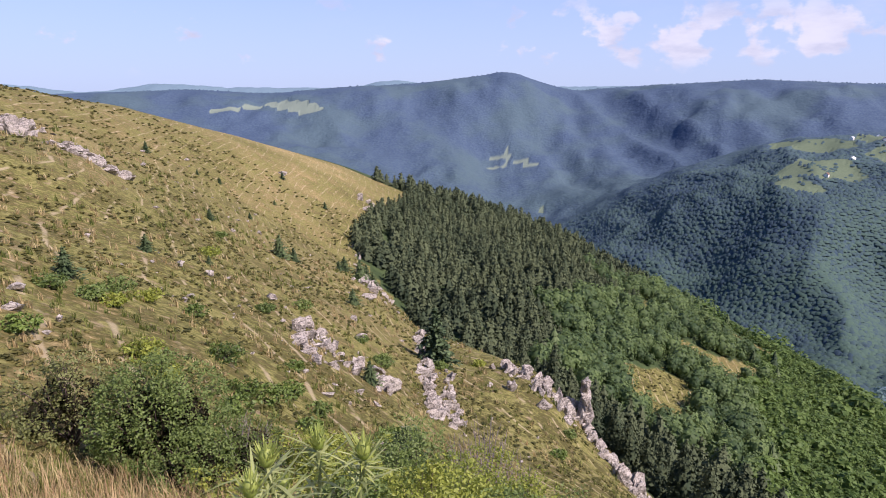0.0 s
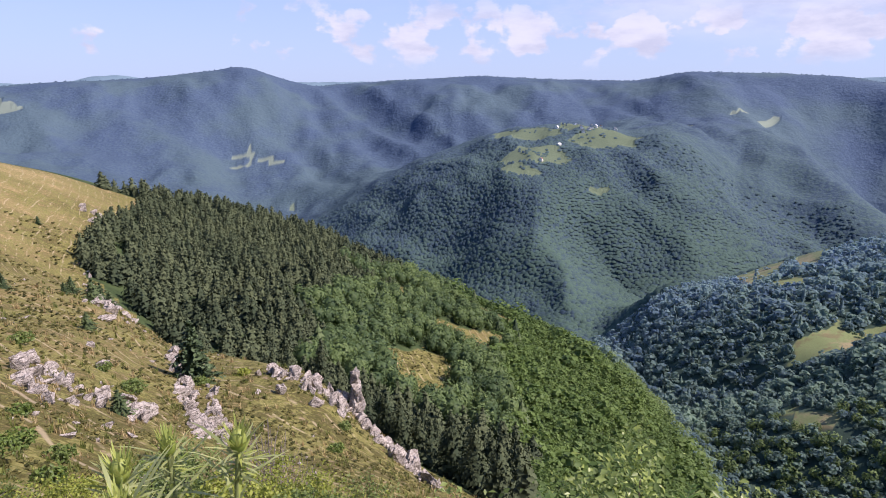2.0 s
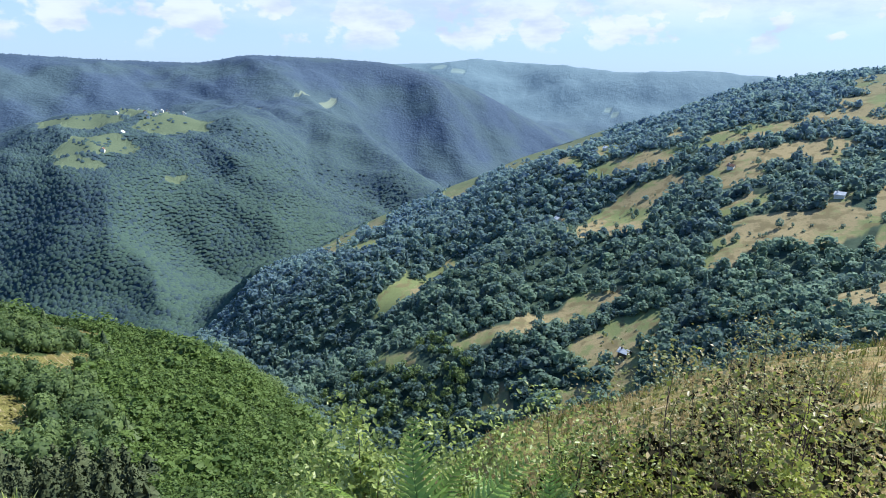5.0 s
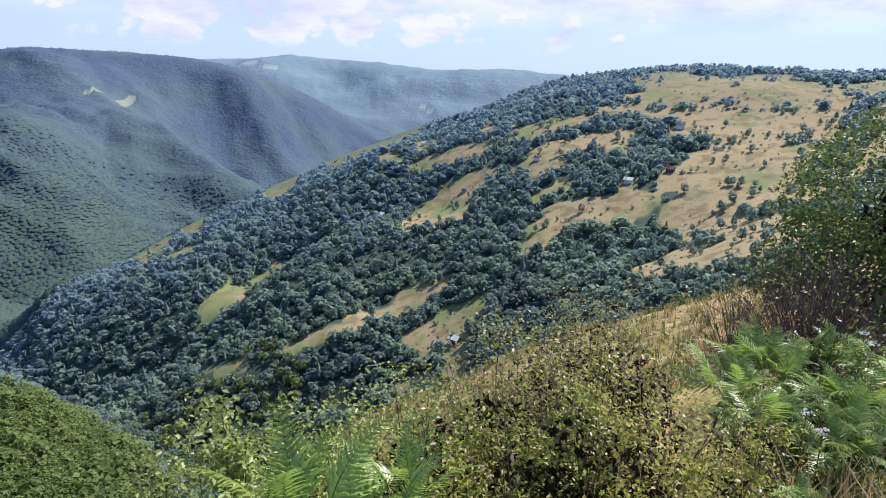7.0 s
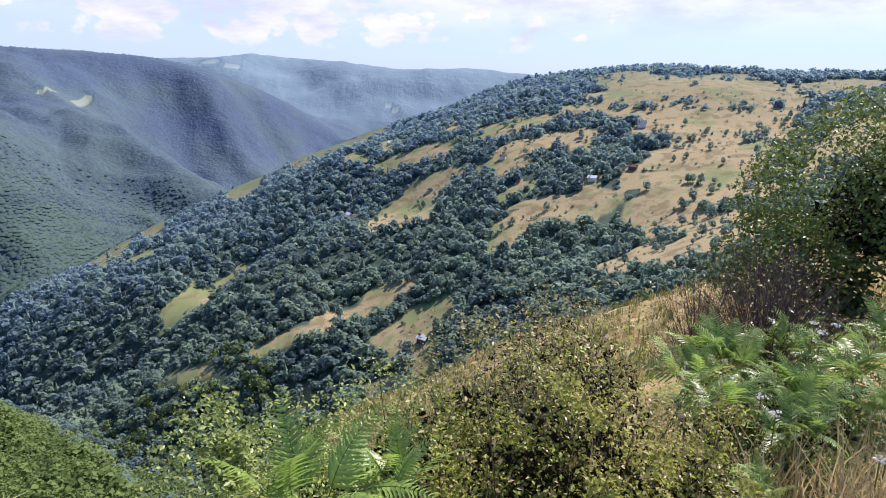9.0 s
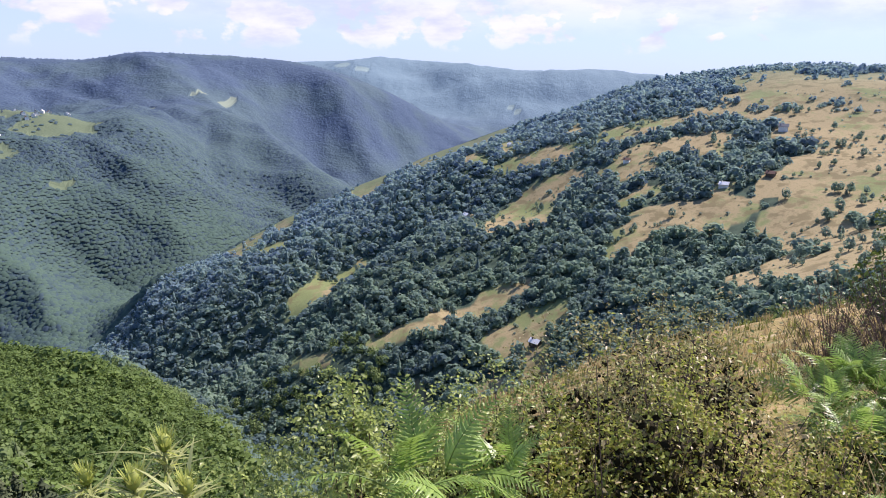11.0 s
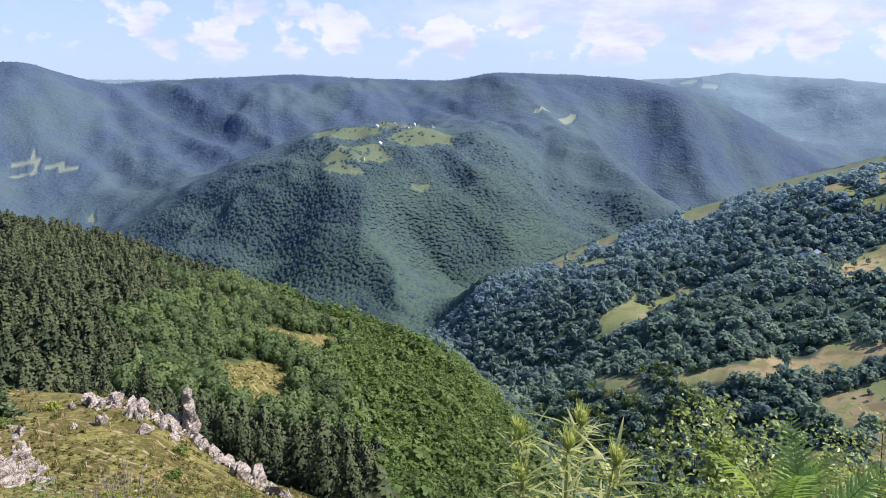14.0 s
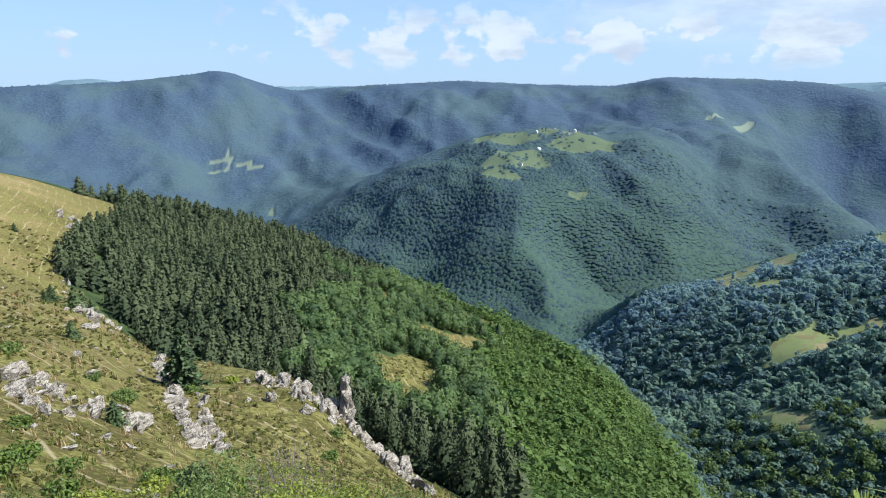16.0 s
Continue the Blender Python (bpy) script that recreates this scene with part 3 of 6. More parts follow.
def make_ground():
    n, k = len(AZ), len(RINGS)
    verts = np.stack([PX, PY, GRID], -1)
    centre = np.array([[0, 0, GRID[:, 0].mean()]])
    body = verts[:, 1:].reshape(-1, 3)
    i, j = np.meshgrid(np.arange(n), np.arange(k - 2), indexing="ij")
    i2 = (i + 1) % n
    a, b, c, d = 1 + i * (k - 1) + j, 1 + i * (k - 1) + j + 1, 1 + i2 * (k - 1) + j + 1, 1 + i2 * (k - 1) + j
    quads = np.stack([a, d, c, b], -1).reshape(-1, 4)
    fan = [(0, 1 + ((q + 1) % n) * (k - 1), 1 + q * (k - 1)) for q in range(n)]
    mesh = bpy.data.meshes.new("ground")
    pts = np.concatenate([centre, body])
    mesh.from_pydata(pts.tolist(), [], quads.tolist() + fan)
    x, y = pts[:, 0], pts[:, 1]
    r, az = np.hypot(x, y), bearing(x, y)
    # the last two masks follow distance only, for the haze colours
    for name, values in (("meadow", meadow(x, y)), ("dryness", dryness(x, y)), ("far_haze", step(r, 800, 2500) + step(r, 3000, 4000)), ("far_blend", step(r, 550, 900))):
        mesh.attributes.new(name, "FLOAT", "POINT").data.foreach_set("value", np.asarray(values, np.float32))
    mesh.polygons.foreach_set("use_smooth", [True] * len(mesh.polygons))
    mesh.materials.append(GROUND)
    mesh.update()
    ob = new("ground", mesh)
    return tagged(ob, "dry grassy mountain slopes falling into a deep wooded valley", "ground", kind="structure")


def dryness(x, y):
    az, r = bearing(x, y), np.hypot(x, y)
    d = np.interp(az, [-45, -20, 0, 20, 60, 80, 95, 115], [0.33, 0.31, 0.28, 0.22, 0.2, 0.42, 0.5, 0.5])
    d = d + 0.06 * step(r, 60, 180) * step(-az, 0, 20)
    d = np.where(r > 230, np.interp(az, [-15, 20, 40, 70, 85, 100], [0.5, 0.10, 0.12, 0.22, 0.40, 0.46]), d)
    d = np.where((az > 8) & (az < 40) & (r > 120) & (r < 300), np.where(r < 185, -0.15, 0.30), d)
    return np.where(r > 1000, 0.05, d)



# ---- growing things: materials and forms ----


def foliage(name, dark, light, through_light=0.0, rough=0.6, grain=1.2, spec=0.2, high=None):
    """Leaf material: colour by a tint kept on the mesh, by the single thing and by grain."""
    m = bpy.data.materials.new(name)
    m.use_nodes = True
    t = Tree(m.node_tree)
    where = t.node("ShaderNodeNewGeometry").outputs["Position"]
    tint = t.node("ShaderNodeAttribute")
    tint.attribute_name = "tint"
    single = t.node("ShaderNodeObjectInfo").outputs["Random"]
    # mesh tint also carries painted shade: darker cores and bases, lighter tops
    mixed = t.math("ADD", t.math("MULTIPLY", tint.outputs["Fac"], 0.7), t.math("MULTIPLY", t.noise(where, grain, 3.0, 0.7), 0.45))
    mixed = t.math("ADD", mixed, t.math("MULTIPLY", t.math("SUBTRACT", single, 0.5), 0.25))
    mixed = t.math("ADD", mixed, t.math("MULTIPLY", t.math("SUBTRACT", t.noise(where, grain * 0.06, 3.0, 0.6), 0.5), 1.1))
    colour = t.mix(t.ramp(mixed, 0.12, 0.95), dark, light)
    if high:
        # air haze put into the leaf colour, stronger with distance
        far_haze = t.node("ShaderNodeAttribute")
        far_haze.attribute_name = "far_haze"
        colour = t.mix(far_haze.outputs["Fac"], colour, t.mix(t.ramp(mixed, 0.12, 0.95), *high))
    bsdf = t.node("ShaderNodeBsdfPrincipled", Base_Color=colour, Roughness=rough)
    bsdf.inputs["Specular IOR Level"].default_value = spec
    last = bsdf.outputs[0]
    if through_light:
        glow = t.node("ShaderNodeBsdfTranslucent", Color=t.mix(0.55, colour, tuple(min(1, 1.6 * c) for c in light)))
        last = t.node("ShaderNodeMixShader", Fac=through_light, i1=last, i2=glow.outputs[0]).outputs[0]
    t.node("ShaderNodeOutputMaterial", Surface=last)
    return m


def build_bark(t, where):
    grain = t.noise(t.node("ShaderNodeMapping", Vector=where, Scale=(1, 1, 0.2)).outputs[0], 14, 5, 0.7)
    return t.mix(grain, (0.05, 0.038, 0.028), (0.17, 0.14, 0.11)), grain, 0.03


BARK = surface("bark", build_bark, 0.95, 0.1)
PINE = foliage("pine needles", (0.032, 0.047, 0.027), (0.088, 0.106, 0.054), 0.0, 0.75, 0.8, 0.1)
FIR = foliage("fir needles", (0.022, 0.042, 0.018), (0.115, 0.155, 0.062), 0.0, 0.65, 3.0)
DARK_FIR = foliage("dark fir needles", (0.028, 0.050, 0.024), (0.115, 0.160, 0.072), 0.0, 0.65, 3.0)
BEECH = foliage("broad leaves", (0.048, 0.090, 0.026), (0.132, 0.196, 0.052), 0.32, 0.6, 0.5)
# blue of the haze mixed into these leaves; second pair for farther trees
ORCHARD = foliage("hazed broad leaves", (0.082, 0.132, 0.181), (0.202, 0.285, 0.216), 0.45, 0.8, 0.5, 0.05, ((0.176, 0.268, 0.416), (0.278, 0.398, 0.432)))
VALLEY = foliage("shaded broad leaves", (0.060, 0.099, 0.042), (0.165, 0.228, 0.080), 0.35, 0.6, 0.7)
# hill and mountain trees: haze blue is part of both colour pairs
MIXED = foliage("hazed mountain wood", (0.040, 0.064, 0.090), (0.066, 0.107, 0.082), 0.0, 0.9, 0.10, 0.05, ((0.054, 0.084, 0.136), (0.078, 0.116, 0.156)))


class Soup:
    """Vertices, triangles and a tint per vertex, gathered and joined."""

    def __init__(self):
        self.v, self.f, self.t, self.n = [], [], [], 0

    def add(self, v, f, tint):
        v, f = np.asarray(v, float).reshape(-1, 3), np.asarray(f, np.int64).reshape(-1, 3)
        self.v.append(v)
        self.f.append(f + self.n)
        self.t.append(np.broadcast_to(np.asarray(tint, float), (len(v),)))
        self.n += len(v)
        return self

    def arrays(self):
        return np.concatenate(self.v), np.concatenate(self.f), np.concatenate(self.t)

    def mesh(self, name, *materials, smooth=False):
        v, f, t = self.arrays()
        return raw_mesh(name, v, f, t, materials, smooth)


def raw_mesh(name, v, f, t, materials, smooth=False):
    me = bpy.data.meshes.new(name)
    me.vertices.add(len(v))
    me.vertices.foreach_set("co", np.asarray(v, np.float32).ravel())
    me.loops.add(3 * len(f))
    me.loops.foreach_set("vertex_index", np.asarray(f, np.int32).ravel())
    me.polygons.add(len(f))
    me.polygons.foreach_set("loop_start", np.arange(0, 3 * len(f), 3, dtype=np.int32))
    me.polygons.foreach_set("loop_total", np.full(len(f), 3, np.int32))
    me.attributes.new("tint", "FLOAT", "POINT").data.foreach_set("value", np.asarray(t, np.float32))
    for m in materials:
        me.materials.append(m)
    me.update(calc_edges=True)
    if smooth:
        me.polygons.foreach_set("use_smooth", [True] * len(f))
    me.validate()
    return me


def part(name, mesh, parent, label=""):
    ob = new(name, mesh)
    ob.parent = parent
    return tagged(ob, label)


def ball(level=1):
    bm = bmesh.new()
    bmesh.ops.create_icosphere(bm, subdivisions=level, radius=1)
    v = np.array([p.co[:] for p in bm.verts])
    f = np.array([[q.index for q in p.verts] for p in bm.faces])
    bm.free()
    return v, f


BALL0, BALL1 = ball(1), ball(2)


def cards(centres, normals, size, rng, long=1.0):
    """A small bent leaf blade (two triangles) at each centre, facing roughly along its normal."""
    n = len(centres)
    side = np.cross(normals, rng.normal(size=(n, 3)))
    side /= np.linalg.norm(side, axis=1)[:, None] + 1e-9
    up = np.cross(side, normals)
    s = (size * (0.6 + 0.8 * rng.random(n)))[:, None]
    lift = normals * s * 0.25
    v = np.stack([centres - side * s * 0.5 + lift, centres - up * s * 0.55 * long, centres + side * s * 0.5 + lift, centres + up * s * 0.55 * long], 1)
    i = np.arange(n) * 4
    f = np.stack([np.stack([i, i + 1, i + 3], 1), np.stack([i + 1, i + 2, i + 3], 1)], 1)
    return v.reshape(-1, 3), f.reshape(-1, 3)


def unit(n, rng, low=-1.0):
    w = rng.normal(size=(n, 3))
    w /= np.linalg.norm(w, axis=1)[:, None]
    w[:, 2] = np.maximum(w[:, 2], low)
    return w


def broad_crown(seed, lobes=4, leaves=44, size=0.2, level=1):
    """A ragged crown about one high and one wide, standing on z = 0: lumpy lobes with leaf sprays round them."""
    rng = np.random.default_rng(seed)
    s = Soup()
    sphere = BALL0 if level == 1 else BALL1
    spots = []
    for k in range(lobes):
        a = 2 * math.pi * k / max(lobes - 1, 1) + rng.random()
        top = k == 0
        c = np.array([0, 0, 0.62]) if top else np.array([0.24 * math.cos(a), 0.24 * math.sin(a), 0.30 + 0.30 * rng.random()])
        rad = (0.27 if top else 0.20) * (0.85 + 0.35 * rng.random())
        v = sphere[0] * (1 + 0.30 * (rng.random((len(sphere[0]), 1)) - 0.5)) * np.array([1, 1, 0.95])
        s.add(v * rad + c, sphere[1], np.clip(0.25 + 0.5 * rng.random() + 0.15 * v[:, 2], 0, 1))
        spots.append((c, rad))
    if leaves:
        pick = rng.integers(0, lobes, leaves)
        w = unit(leaves, rng, -0.3)
        base = np.array([spots[p][0] for p in pick]) + w * np.array([spots[p][1] for p in pick])[:, None] * (0.85 + 0.42 * rng.random((leaves, 1)))
        v, f = cards(base, w, size, rng)
        s.add(v, f, np.repeat(np.clip(0.2 + 0.7 * rng.random(leaves), 0, 1), 4))
    return s.arrays()


def oval_crown(seed, leaves=60, size=0.15, pointed=0.2, sphere=None, core=0.86):
    """A leafy crown one high and one wide on z = 0: an uneven core, tinted dark as shade, under lobes of leaf sprays.
    """
    rng = np.random.default_rng(seed)
    sphere = sphere or BALL1
    knobs = unit(8, rng, -0.2)
    reach = np.array([0.36, 0.36, 0.44]) * (0.92 + 0.2 * rng.random(3))

    def skin(w):
        lobes = np.max(np.clip((w @ knobs.T - 0.55) / 0.45, 0, 1), axis=1)
        out = w * (0.82 + 0.30 * lobes)[:, None]
        thin = 1 - pointed * np.clip(0.5 + 0.6 * w[:, 2], 0, 1)
        return out * np.stack([thin, thin, 1 + 0 * thin], 1) * reach + np.array([0, 0, 0.48])

    s = Soup()
    v = skin(sphere[0]) - np.array([0, 0, 0.48])
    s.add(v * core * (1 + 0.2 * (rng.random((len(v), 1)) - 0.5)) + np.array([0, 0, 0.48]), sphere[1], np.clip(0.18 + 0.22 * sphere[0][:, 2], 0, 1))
    if leaves:
        w = unit(leaves, rng, -0.55)
        base = skin(w) + rng.normal(size=w.shape) * 0.025
        nrm = w * 0.85 + rng.normal(size=w.shape) * 0.22 + np.array([0, 0, 0.15])
        nrm /= np.linalg.norm(nrm, axis=1)[:, None]
        v, f = cards(base, nrm, size, rng)
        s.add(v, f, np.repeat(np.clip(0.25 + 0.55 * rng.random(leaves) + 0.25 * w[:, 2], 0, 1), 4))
    return s.arrays()


def leafy_crown(seed, leaves=64, size=0.19, pointed=0.2):
    """An open crown one high and one wide on z = 0: lobed shells of leaf sprays that let light through."""
    rng = np.random.default_rng(seed)
    knobs = unit(7, rng, -0.1)
    w = unit(leaves, rng, -0.65)
    lobes = np.max(np.clip((w @ knobs.T - 0.5) / 0.5, 0, 1), axis=1)
    depth = 1 - 0.45 * rng.random(leaves) ** 2
    thin = 1 - pointed * np.clip(0.5 + 0.6 * w[:, 2], 0, 1)
    base = w * (0.78 + 0.34 * lobes)[:, None] * depth[:, None] * np.stack([0.40 * thin, 0.40 * thin, 0.45 + 0 * thin], 1) + np.array([0, 0, 0.46])
    nrm = w * 0.8 + rng.normal(size=w.shape) * 0.28 + np.array([0, 0, 0.2])
    nrm /= np.linalg.norm(nrm, axis=1)[:, None]
    v, f = cards(base, nrm, size, rng)
    # inner leaves tinted darker, as if shaded by the outer ones
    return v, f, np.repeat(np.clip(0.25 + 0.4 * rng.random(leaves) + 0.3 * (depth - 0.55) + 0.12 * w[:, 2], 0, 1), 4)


def cap_crown(seed):
    """The top of a crown in a closed wood: an uneven dome one high and one wide, open below."""
    rng = np.random.default_rng(seed)
    a = np.arange(6) * math.pi / 3
    rings = [np.stack([r * np.cos(a + q), r * np.sin(a + q), np.full(6, z)], 1) for r, z, q in ((0.5, 0.0, 0.0), (0.38, 0.62, 0.5))]
    w = np.concatenate(rings + [np.array([[0, 0, 1.0]])])
    w = w * (1 + 0.3 * (rng.random((13, 1)) - 0.5))
    f = []
    for k in range(6):
        n = (k + 1) % 6
        f += [(k, n, 6 + k), (n, 6 + n, 6 + k), (6 + k, 6 + n, 12)]
    return w, np.array(f), np.clip(0.35 + 0.3 * rng.random() + 0.2 * w[:, 2], 0, 1)


def needle_crown(seed, tiers=6, points=7, spread=0.24, base=0.1, droop=0.35, top=1.0):
    """A spire one high: ragged drooping whorls of branches, narrowing to a leader."""
    rng = np.random.default_rng(seed)
    s = Soup()
    for k in range(tiers):
        u = k / max(tiers - 1, 1)
        z = base + (top - base) * (0.06 + 0.80 * u)
        rad = spread * (1 - 0.86 * u ** 1.1) * (0.88 + 0.24 * rng.random())
        n = 2 * points
        a = np.arange(n) * 2 * math.pi / n + rng.random() * 6
        reach = np.where(np.arange(n) % 2 == 0, 1.0, 0.52) * rad * (0.8 + 0.4 * rng.random(n))
        ring = np.stack([np.cos(a) * reach, np.sin(a) * reach, z - droop * reach * (0.7 + 0.6 * rng.random(n))], 1)
        tip = np.array([[0, 0, min(z + (top - base) / tiers * 1.25, top)]])
        v = np.concatenate([ring, tip])
        i = np.arange(n)
        f = np.stack([i, (i + 1) % n, np.full(n, n)], 1)
        tint = np.append(np.where(np.arange(n) % 2 == 0, 0.75, 0.25) * (0.6 + 0.6 * rng.random(n)), 0.35)
        s.add(v, f, tint)
    return s.arrays()


def pine_crown(seed, leaves=62, size=0.13):
    """A full dark pine, one high: ragged whorls closing to a blunt top, with needle sprays lying on them."""
    rng = np.random.default_rng(seed)
    s = Soup()
    v, f, t = needle_crown(seed, 6, 6, 0.25, 0.05, 0.28, 0.97)
    # inner whorls tinted darker than the sprays to stand in for shade
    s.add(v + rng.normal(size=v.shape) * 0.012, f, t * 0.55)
    u = rng.random(leaves) ** 1.25
    a = rng.random(leaves) * 6.28
    rad = (0.25 * (1 - u) ** 0.8 + 0.015) * (0.72 + 0.42 * rng.random(leaves))
    base = np.stack([np.cos(a) * rad, np.sin(a) * rad, 0.10 + 0.86 * u], 1)
    nrm = np.stack([np.cos(a), np.sin(a), 0.35 + 0.5 * rng.random(leaves)], 1) + 0.25 * rng.normal(size=(leaves, 3))
    nrm /= np.linalg.norm(nrm, axis=1)[:, None]
    v, f = cards(base, nrm, size * (1.15 - 0.6 * u), rng, 1.3)
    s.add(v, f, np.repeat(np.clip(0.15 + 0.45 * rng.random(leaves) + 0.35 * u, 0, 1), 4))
    return s.arrays()


def stem(height, r0, r1, sides=6, lean=(0.0, 0.0), bends=3, seed=0):
    """A tapered, slightly bent stem."""
    rng = np.random.default_rng(seed)
    rings, off = [], np.zeros(2)
    for k in range(bends + 1):
        u = k / bends
        rad = r0 + (r1 - r0) * u
        a = np.arange(sides) * 2 * math.pi / sides
        rings.append(np.stack([np.cos(a) * rad + off[0] + lean[0] * u, np.sin(a) * rad + off[1] + lean[1] * u, np.full(sides, height * u)], 1))
        off = off + (rng.random(2) - 0.5) * r0 * 0.8
    v = np.concatenate(rings)
    f = []
    for k in range(bends):
        for i in range(sides):
            a, b, c, d = k * sides + i, k * sides + (i + 1) % sides, (k + 1) * sides + (i + 1) % sides, (k + 1) * sides + i
            f += [(a, b, c), (a, c, d)]
    return v, np.array(f)


def tube(points, radii, sides=4):
    """A thin twig along points."""
    p = np.asarray(points, float)
    d = np.gradient(p, axis=0)
    d /= np.linalg.norm(d, axis=1)[:, None] + 1e-9
    ref = np.where(np.abs(d[:, 2:3]) > 0.9, [[1.0, 0, 0]], [[0, 0, 1.0]])
    a = np.cross(d, ref)
    a /= np.linalg.norm(a, axis=1)[:, None] + 1e-9
    b = np.cross(d, a)
    ang = np.arange(sides) * 2 * math.pi / sides
    r = np.broadcast_to(np.asarray(radii, float), (len(p),))
    v = (p[:, None] + r[:, None, None] * (np.cos(ang)[None, :, None] * a[:, None] + np.sin(ang)[None, :, None] * b[:, None])).reshape(-1, 3)
    f = []
    for k in range(len(p) - 1):
        for i in range(sides):
            q = [k * sides + i, k * sides + (i + 1) % sides, (k + 1) * sides + (i + 1) % sides, (k + 1) * sides + i]
            f += [(q[0], q[1], q[2]), (q[0], q[2], q[3])]
    return v, np.array(f)


def forest(name, forms, x, y, height, width, material, label, sink=0.0, seed=0, smooth=False, cool=(800, 2500), closed=0.0):
    """One object of many trees: forms are crowns one high, set at x, y and scaled; a closed canopy takes its shading partly from the slope."""
    rng = np.random.default_rng(seed)
    z = ground_z(x, y) - sink
    pick = rng.integers(0, len(forms), len(x))
    turn = rng.random(len(x)) * 2 * math.pi
    shade = rng.random(len(x))
    vs, fs, ts, n = [], [], [], 0
    for k, (v, f, t) in enumerate(forms):
        ids = np.nonzero(pick == k)[0]
        if not len(ids):
            continue
        c, s = np.cos(turn[ids])[:, None], np.sin(turn[ids])[:, None]
        px = (v[None, :, 0] * c - v[None, :, 1] * s) * width[ids][:, None] + x[ids][:, None]
        py = (v[None, :, 0] * s + v[None, :, 1] * c) * width[ids][:, None] + y[ids][:, None]
        pz = v[None, :, 2] * height[ids][:, None] + z[ids][:, None]
        vs.append(np.stack([px, py, pz], -1).reshape(-1, 3))
        fs.append((f[None] + (np.arange(len(ids)) * len(v))[:, None, None] + n).reshape(-1, 3))
        ts.append(np.clip(t[None] * 0.6 + (shade[ids][:, None] - 0.2) * 0.6, 0, 1).ravel())
        n += len(ids) * len(v)
    v = np.concatenate(vs)
    me = raw_mesh(name, v, np.concatenate(fs), np.concatenate(ts), [material], smooth)
    # weight of the painted haze, growing with distance from the origin
    me.attributes.new("far_haze", "FLOAT", "POINT").data.foreach_set("value", step(np.hypot(v[:, 0], v[:, 1]), *cool).astype(np.float32))
    if closed:
        dx, dy = ground_z(v[:, 0] + 6, v[:, 1]) - ground_z(v[:, 0] - 6, v[:, 1]), ground_z(v[:, 0], v[:, 1] + 6) - ground_z(v[:, 0], v[:, 1] - 6)
        slope = np.stack([-dx, -dy, np.full(len(v), 12.0)], 1)
        slope /= np.linalg.norm(slope, axis=1)[:, None]
        own = np.zeros(3 * len(v), np.float32)
        me.vertices.foreach_get("normal", own)
        mixed = closed * slope + (1 - closed) * own.reshape(-1, 3)
        me.normals_split_custom_set_from_vertices((mixed / np.linalg.norm(mixed, axis=1)[:, None]).tolist())
    return tagged(new(name, me), label, "forest", kind="stuff")


def jittered(x0, x1, y0, y1, gap, seed, loose=0.9):
    rng = np.random.default_rng(seed)
    gx, gy = np.meshgrid(np.arange(x0, x1, gap), np.arange(y0, y1, gap))
    gx = gx + 0.5 * gap * (np.arange(gx.shape[0]) % 2)[:, None]
    x = gx.ravel() + (rng.random(gx.size) - 0.5) * gap * loose
    y = gy.ravel() + (rng.random(gx.size) - 0.5) * gap * loose
    return x, y, rng


def make_tree(name, crown, material, height, width, trunk, label, category="tree", seed=1, trunk_material=None):
    """A single tree: an empty at its foot with a trunk and a crown."""
    root = new(name)
    tagged(root, label, category)
    v, f = stem(height * trunk[0], trunk[1], trunk[1] * 0.45, 7, seed=seed)
    v[:, 2] -= 0.3
    part("trunk", Soup().add(v, f, 0.5).mesh("trunk", trunk_material or BARK, smooth=True), root)
    v, f, t = crown
    part("crown", raw_mesh("crown", v * np.array([width, width, height]), f, t, [material]), root)
    return root


def plant(root, x, y, turn=0.0, size=1.0, first=False, sink=0.0, tilt=0.0):
    """Set a tree at x, y on the ground: the first as it is, further ones as copies."""
    m = pose(x, y, float(ground_z(x, y)[0]) - sink, tilt, 0, turn)
    if first:
        root.matrix_basis = m @ Matrix.Diagonal((size, size, size, 1))
        return root
    ob = copy_thing(root, m)
    ob.scale = (size, size, size)
    return ob


ground = make_ground()

# ---- the woods ----
PINES = [pine_crown(k, 64, 0.085) for k in range(8)]
SPIRES = [needle_crown(k + 20, 6, 7, 0.30) for k in range(4)]
CROWNS = [leafy_crown(k + 40, 54, 0.23, (0.0, 0.1, 0.2, 0.45)[k % 4]) for k in range(8)]
FAR_CROWNS = [leafy_crown(k + 50, 24, 0.33, (0.0, 0.1, 0.2, 0.45)[k % 4]) for k in range(8)]
DOMES = [leafy_crown(k + 140, 46, 0.20, 0.1) for k in range(6)]
FINE_DOMES = [leafy_crown(k + 150, 86, 0.13, 0.1) for k in range(6)]
SIMPLE_CROWNS = [cap_crown(k + 70) for k in range(6)]
def needle_land(az, r):
    """Where the home spur carries pines rather than broad-leaved trees."""
    limit = np.where(r > 180, 13 + (r - 180) * 0.035, np.where(r > 125, 12.0, 30.0))
    return az < limit


